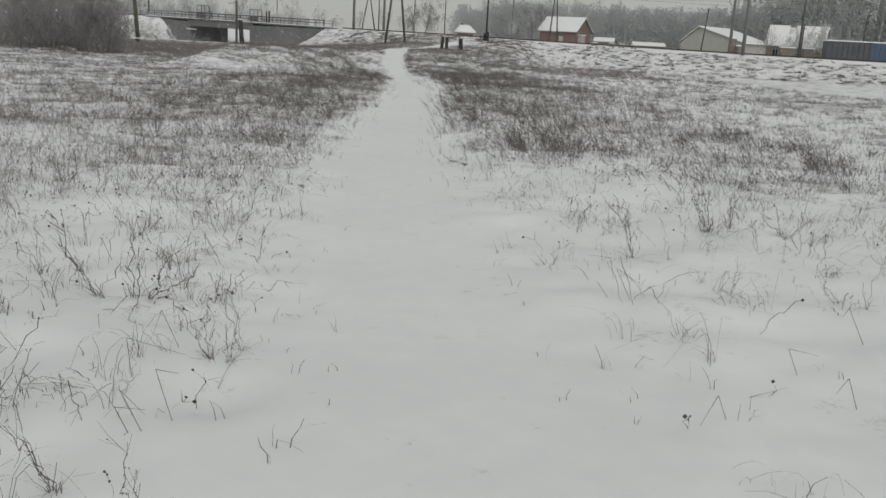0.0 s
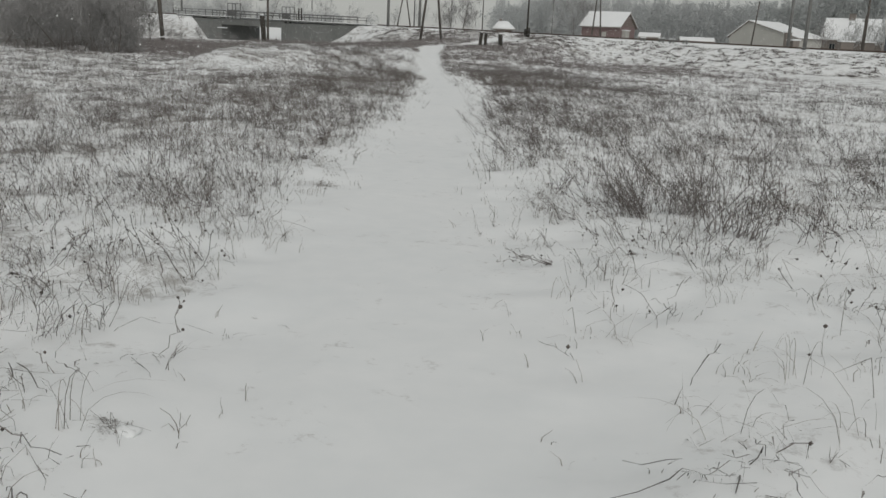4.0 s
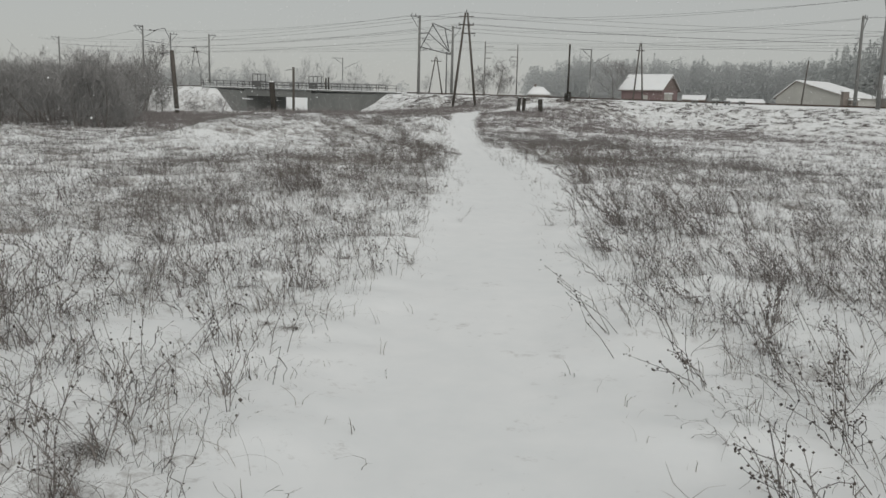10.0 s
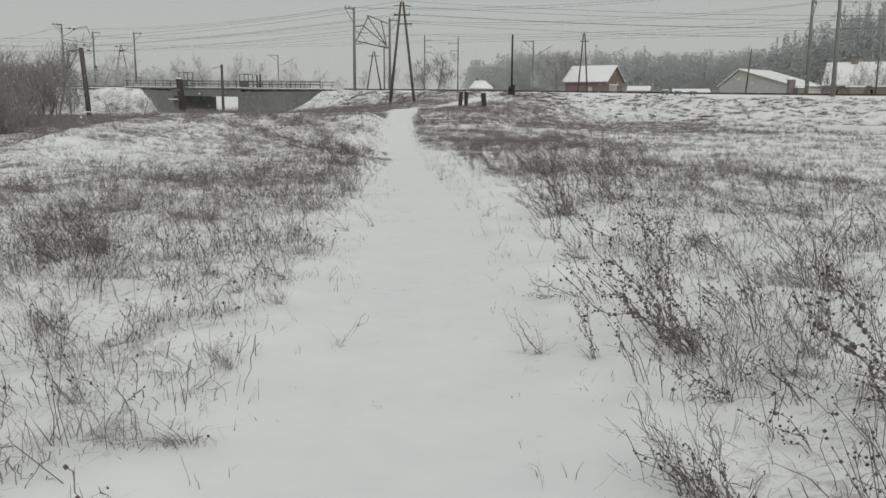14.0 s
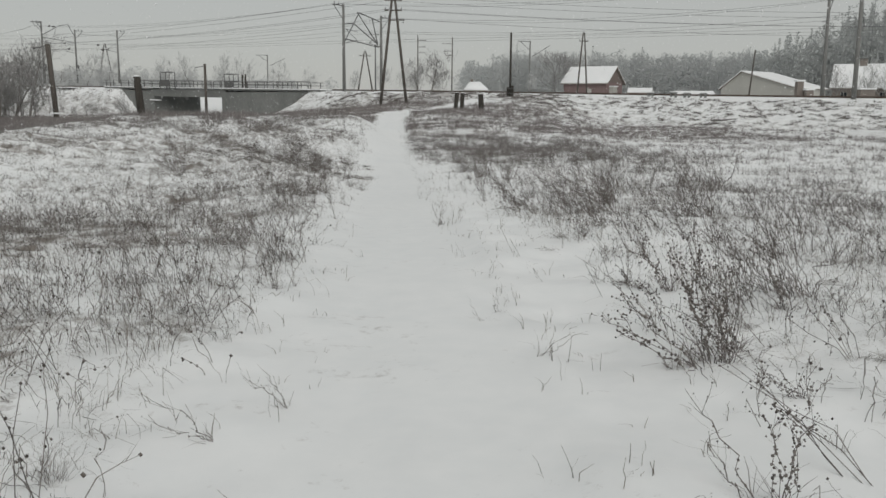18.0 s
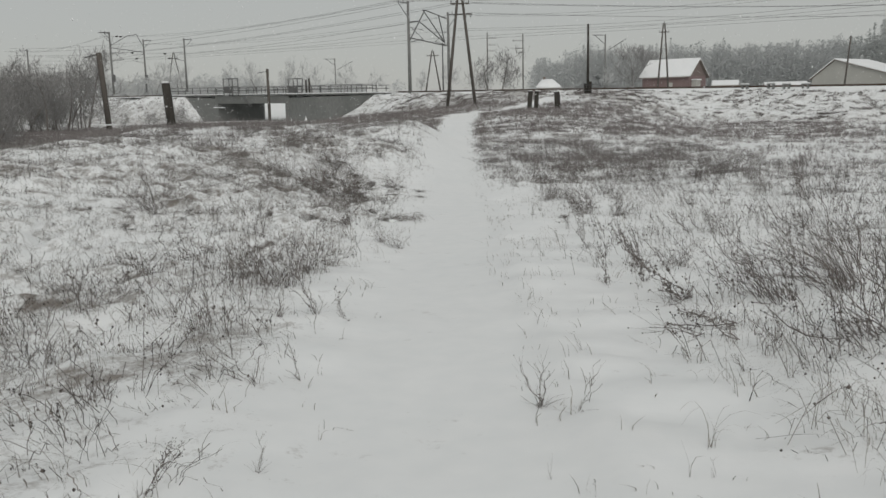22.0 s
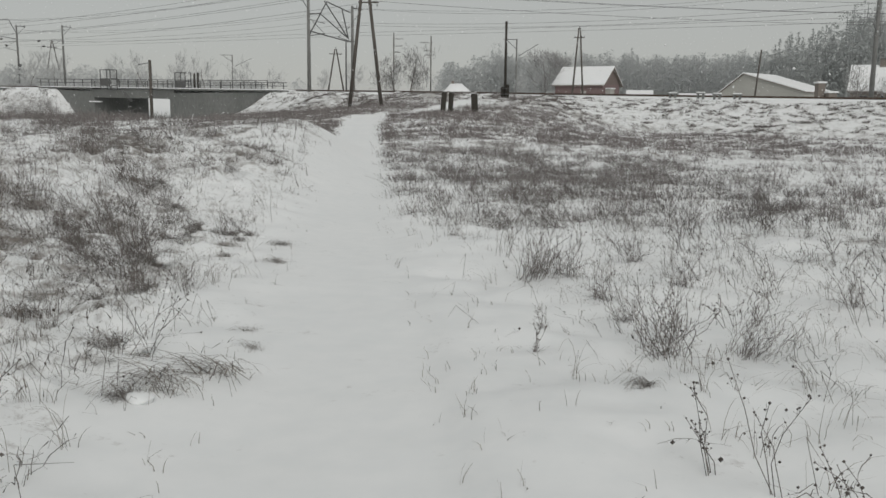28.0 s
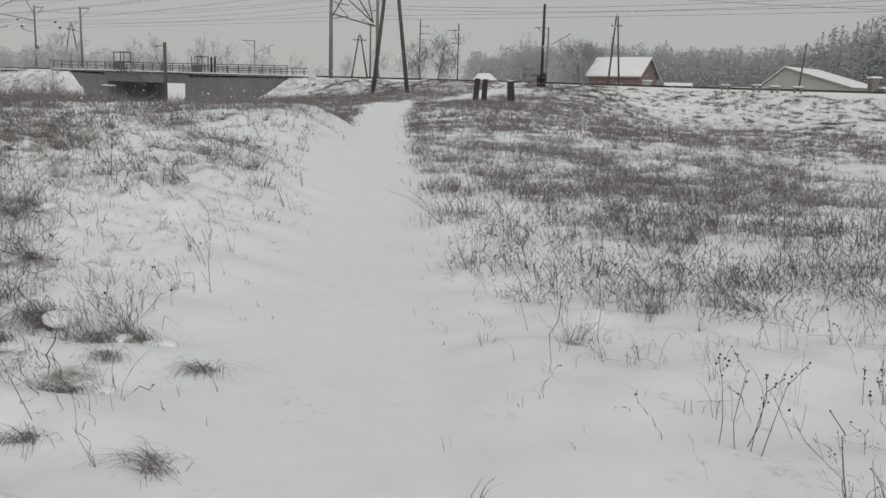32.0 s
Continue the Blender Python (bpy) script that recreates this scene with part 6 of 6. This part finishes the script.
LONE = [(-2.8, 3.8, 0.17, 35), (-2.8, 3.9, 0.14, -21), (-2.8, 4.4, 0.26, -39), (-2.5, 4.6, 0.39, -4), (1.3, 6.1, 0.33, -11), (-3, 6.8, 0.12, -29), (-3.2, 6.8, 0.22, 0),
        (0.2, 7.3, 0.34, -8), (1.1, 7.3, 0.2, 0), (-3.1, 8.4, 0.41, -8), (0.9, 10.5, 0.8, 0), (-2.1, 14, 0.4, -1), (-2.4, 14.1, 0.28, -16), (-1.3, 14.1, 0.38, 6),
        (-2.3, 14.4, 0.33, -5), (-5.1, 21.8, 0.16, 10), (-3.2, 23.5, 0.3, -11), (-5.7, 23.9, 0.41, 0), (-5.1, 25.4, 0.34, -41), (-3.9, 28.5, 0.3, -22), (-5.1, 28.5, 0.29, 39),
        (-4.5, 34.8, 0.37, 51), (-4.9, 35.8, 0.18, -36), (-5.2, 38.4, 0.21, -16)]
LONE += [(-5.6, 40.2, 0.14, -11), (-5.5, 41, 0.34, 22), (-5.9, 42.7, 0.12, -21), (-6.4, 47.6, 0.2, -20), (-6.2, 47.8, 0.19, 9), (-9.5, 55.5, 0.32, -21), (-6.2, 57.8, 0.33, 10),
        (-6.5, 58.1, 0.38, -5)]
BUSHY = [(-5.5, 11, 0.35, -9), (-4.5, 14, 0.3, 10), (-0.3, 14.2, 0.85, 3), (-1, 15.5, 0.55, -11), (-0.3, 15.6, 0.57, -5), (-1.1, 16.2, 0.36, -6), (-5.5, 17.8, 0.31, 6),
         (-5.3, 19.6, 0.29, 0), (-6.1, 20.2, 0.55, -2), (-6.8, 21.5, 0.9, -6), (-1.4, 24.7, 0.43, 16), (-1.7, 25.1, 0.39, 0), (-7.3, 25.6, 0.68, -22), (-7.4, 26.9, 0.5, -6),
         (-6.2, 27.3, 0.26, -11), (-5.6, 27.9, 0.24, -6), (-8.6, 28.6, 0.55, 2), (-6.1, 29.6, 0.2, -31), (-8.1, 30.6, 0.6, -30), (-1.4, 30.7, 0.77, -20), (-7.9, 30.9, 0.6, -4),
         (-6.5, 32.8, 0.18, 8), (-7.9, 33.8, 0.55, 7), (-2.5, 36.6, 0.69, -28)]
BUSHY += [(-6.9, 37.8, 0.65, -11), (-2.1, 42.4, 0.88, -29), (-3.4, 42.9, 0.78, -30), (-8.3, 44.1, 0.5, -6), (-3.9, 44.3, 0.61, -45), (-8.8, 44.4, 0.42, -16), (-8.4, 45.2, 0.56, 0),
         (-3.1, 45.3, 0.78, -39), (-4.5, 46.6, 0.45, -7), (-8, 47.7, 0.28, -16), (-8.3, 47.9, 0.28, 0), (-9.1, 49, 0.33, -24), (-13.7, 51.7, 0.83, -28), (-5.6, 51.8, 0.53, -14),
         (-5, 51.9, 0.44, 27), (-5.7, 52.9, 0.3, -22), (-5.8, 53.6, 0.37, -27), (-9.6, 53.6, 0.3, -3), (-3.6, 53.7, 0.4, -11), (-10.2, 53.8, 0.35, 15), (-5, 54.2, 0.4, 1),
         (-10.5, 54.3, 0.62, -13), (-6.4, 54.9, 0.51, 18), (-6.3, 55.1, 0.52, -9)]
BUSHY += [(-10.8, 55.2, 0.55, -9), (-12.6, 55.2, 0.7, -14), (-5.2, 56, 0.5, -5), (-11.9, 56.8, 0.7, -17), (-13.2, 57.6, 0.75, -3), (-7.4, 57.7, 0.25, 12), (-11.4, 57.9, 0.5, 13),
         (-12.4, 59.3, 0.68, -6), (-12.9, 59.9, 0.6, 10), (-3.6, 60.2, 0.54, 8), (-14.2, 61.2, 0.7, -11), (-11.7, 61.9, 0.36, -26)]
KNOBBED = [(-2.3, 2.8, 0.18, -48), (-2.6, 4.4, 0.33, 3), (-3.6, 7.5, 0.25, -11), (-3.6, 8, 0.41, 10), (-3.6, 10.5, 0.48, 6), (-4.9, 15.3, 0.29, -11), (-5.9, 22.8, 0.4, 4),
           (-7, 35.8, 0.09, -9), (-5.4, 40, 0.17, 0), (-7.4, 43.1, 0.4, -8)]
BUSHY += [(-1.0, 15.1, 0.55, -14), (-0.55, 15.4, 0.5, 12)]
FALLEN = [(-1.8, 13, 0.42, -77), (-1.6, 14.5, 0.27, -77), (-7.3, 42.9, 0.12, -77), (-4.4, 43.2, 0.75, -77), (-4.6, 44.4, 0.51, -77), (-3.6, 37, 0.4, -77), (-4.3, 38.4, 0.2, -77)]
thick = np.random.default_rng(91)
CLUSTER = [(float(thick.uniform(-13.6, -9.9)), float(thick.uniform(54.6, 60.6)), float(thick.uniform(0.3, 0.55)), float(thick.uniform(-20, 20))) for k in range(15)]
CLUSTER = [c for c in CLUSTER if math.hypot((c[0] + 10.6) / 1.2, (c[1] - 60.4) / 1.6) > 1]
PLACED = (("branch", BRANCHED, 18), ("tansy", TANSY, 12), ("single", LONE, 20), ("bush", BUSHY + CLUSTER, 18), ("knob", KNOBBED, 14), ("fallen", FALLEN, 8))
for kind, places, more in PLACED:
    models = [plant(kind, 300 + k + 10 * len(kind)) for k in range(5)]
    pick = np.random.default_rng(len(kind))
    extra = scatter(pick, more, -4.2, 4.2, 14.0, 64)
    rows = list(places) + [(float(x), float(y), float(pick.uniform(0.2, 0.5)), float(pick.uniform(-84, -70) if kind == "fallen" else pick.uniform(-40, 12))) for x, y in extra]
    for k, (x, y, h, tilt) in enumerate(rows):
        m = pose(x, y, gz(x, y) + (0.03 if kind == "fallen" else -0.02), 0, tilt + (14 if kind == "tansy" else 0), pick.uniform(-35, 35) if kind in ("fallen", "tansy") else 0)
        m = m if kind in ("fallen", "tansy") else m @ pose(0, 0, 0, 0, 0, pick.uniform(-180, 180))
        ob = models[k] if k < 5 else copy_thing(models[k % 5], m)
        ob.matrix_basis = m
        size = h if kind == "fallen" else h * (1.25 if kind == "bush" and (y > 30 or x > path_x(y)) else 1.0) / max(math.cos(math.radians(tilt)), 0.8)
        ob.scale = (size, size, size)


# ---- snow-capped grass tussocks ----
def tussock(seed):
    """A dark heart of dead grass under lumps of snow, its blades arching over to one side."""
    g = np.random.default_rng(seed)
    p = thing("grass_tussock", (0, 0, 0), "snow-capped tussock with dark drooping dead grass", "grass tussock", "tussocks in the snow")

    def lump(name, at, size, mat, label, rough):
        bm = bmesh.new()
        bmesh.ops.create_icosphere(bm, subdivisions=2, radius=1)
        for v in bm.verts:
            k = 1 + rough * noise.noise(v.co * 2.2 + Vector((seed, at[0] * 9, 0))) + 0.6 * rough * noise.noise(v.co * 6 + Vector((0, seed, at[1] * 9)))
            v.co = Vector((at[0] + v.co.x * k * size[0], at[1] + v.co.y * k * size[1], max(at[2] + v.co.z * k * size[2], -0.05)))
        part(name, bm, mat, p, label, smooth=True)

    lump("heart", (0.06, 0.0, 0.02), (0.11, 0.08, 0.05), DARK_LITTER, "dark matted heart of dead grass", 0.6)
    for k in range(4):
        lump("snow_cap", (g.uniform(-0.24, 0.24), g.uniform(-0.04, 0.16), g.uniform(0.05, 0.11)), (g.uniform(0.1, 0.22), g.uniform(0.09, 0.16), g.uniform(0.05, 0.085)), SNOW, "lump of snow on the grass", 0.4)
    n = 150
    foot = np.stack([g.normal(0.05, 0.07, n), g.normal(0.0, 0.05, n), np.full(n, 0.02)], axis=1)
    turn = g.normal(math.pi * 1.18, 0.95, n)
    reach = np.stack([np.cos(turn), np.sin(turn) * 0.8, np.zeros(n)], axis=1)
    ln = g.uniform(0.12, 0.5, n) * np.where(g.uniform(0, 1, n) < 0.2, 1.5, 1.0)
    t = np.linspace(0, 1, 6)
    pts = foot[:, None, :] + reach[:, None, :] * (ln[:, None] * (t ** 0.9)[None])[:, :, None]
    rise = g.uniform(0.1, 0.26, n) * (0.6 + ln)
    pts[:, :, 2] += rise[:, None] * (4 * t * (1 - t) * (1.25 - 0.5 * t) - 0.15 * t)[None]
    pts[:, :, 2] = np.maximum(pts[:, :, 2], -0.02)
    pts += g.normal(0, 0.006, pts.shape)
    v, q = ribbon_arrays(pts, taper(n, 6, 0.0036, 0.0015), g)
    ob = mesh_object("grass_skirt", array_mesh("grass_skirt", v, q), MATTED, p, "dark drooping dead grass")
    ob["kind"] = "stuff"
    return p


def swept_grass(seed):
    """A tuft of long pale blades arching over and laid by the wind."""
    g = np.random.default_rng(seed)
    p = thing("swept_grass", (0, 0, 0), "tuft of pale dead grass swept over the snow", "grass tuft", "swept grass tufts")
    n = 30
    for k in range(2):
        foot = np.stack([g.normal(0.1, 0.14, n), g.normal(0, 0.1, n), np.full(n, -0.02)], axis=1)
        reach = np.stack([g.choice([-1.0, -1.0, 0.4], n) * g.uniform(0.4, 1.1, n), g.normal(-0.1, 0.35, n), np.zeros(n)], axis=1)
        ln = g.uniform(0.25, 0.9, n)
        t = np.linspace(0, 1, 6)
        pts = foot[:, None, :] + reach[:, None, :] * (ln[:, None] * t[None])[:, :, None]
        pts[:, :, 2] += (ln * g.uniform(0.04, 0.26, n))[:, None] * (4 * t * (1 - t) - 0.1 * t)[None]
        pts += g.normal(0, 0.01, pts.shape)
        pts[:, :, 2] = np.maximum(pts[:, :, 2], -0.03)
        v, q = ribbon_arrays(pts, taper(n, 6, 0.005, 0.0018), g)
        mesh_object("grass_blades", array_mesh("grass_blades", v, q), GRASS if k else MATTED, p, "pale bent grass blades" if k else "darker dead grass blades")["kind"] = "stuff"
    return p


pick = np.random.default_rng(78)
SWEPT = [(-4.4, 16.3, 0.44), (-5.3, 22.2, 0.22), (-5.5, 22.3, 0.23), (-5.8, 25.2, 0.32), (-8.4, 45.8, 0.53), (-8.7, 50.6, 0.46), (-8.8, 50.8, 0.7), (-8.6, 51.1, 0.87), (-9.1, 51.3, 0.25), (-8.5, 51.8, 0.29), (-8.7, 52.3, 0.25), (-9.3, 55.6, 0.4), (-9.25, 55.5, 0.35)]
spots = scatter(pick, 60, -5, 5, 10, 62)
rows = SWEPT + [(float(a), float(b), float(pick.uniform(0.15, 0.45))) for a, b in spots]
models = [swept_grass(60 + k) for k in range(5)]
for k, (tx, ty, size) in enumerate(rows):
    m = pose(tx, ty, gz(tx, ty), 0, 0, pick.uniform(-35, 35))
    ob = models[k] if k < 5 else copy_thing(models[k % 5], m)
    ob.matrix_basis = m
    ob.scale = (size,) * 3
pick = np.random.default_rng(77)
KNOWN = [(-9.55, 56.9, 0.55), (-10.1, 56.4, 0.6), (-10.8, 57.4, 0.8), (-9.9, 55.7, 0.5), (-10.3, 57.2, 0.5), (-10.9, 56.5, 0.7), (-10.6, 54.9, 0.55), (-8.8, 50.4, 0.5), (-9.3, 51.4, 0.65), (-10.0, 50.2, 0.7), (-10.5, 52.5, 0.8), (-11.6, 55.6, 0.9), (-3.4, 9.6, 0.31), (-5.1, 18.1, 0.45), (-5.4, 20.0, 0.5), (-12.0, 47.9, 0.39), (-5.9, 50.9, 0.4), (-9.8, 52.3, 0.31), (-9.9, 53.4, 0.59)]
y = np.concatenate([pick.uniform(44, 60, 50), pick.uniform(62, 76, 60)])
x = path_x(y) - np.concatenate([pick.uniform(1.6, 7.5, 50), pick.uniform(1.3, 11, 60)])
KNOWN += [(x + 0.25, y - 0.2, h * 1.25) for x, y, h, tilt in CLUSTER]
rows = KNOWN + [(float(a), float(c), float(pick.uniform(0.25, 0.5))) for a, c in zip(x, y)]
models = [tussock(40 + k) for k in range(5)]
for k, (tx, ty, size) in enumerate(rows):
    m = pose(tx, ty, gz(tx, ty) - 0.04, 0, 0, pick.uniform(-40, 40))
    ob = models[k] if k < 5 else copy_thing(models[k % 5], m)
    ob.matrix_basis = m
    ob.scale = (size, size, size * pick.uniform(0.7, 1.0))
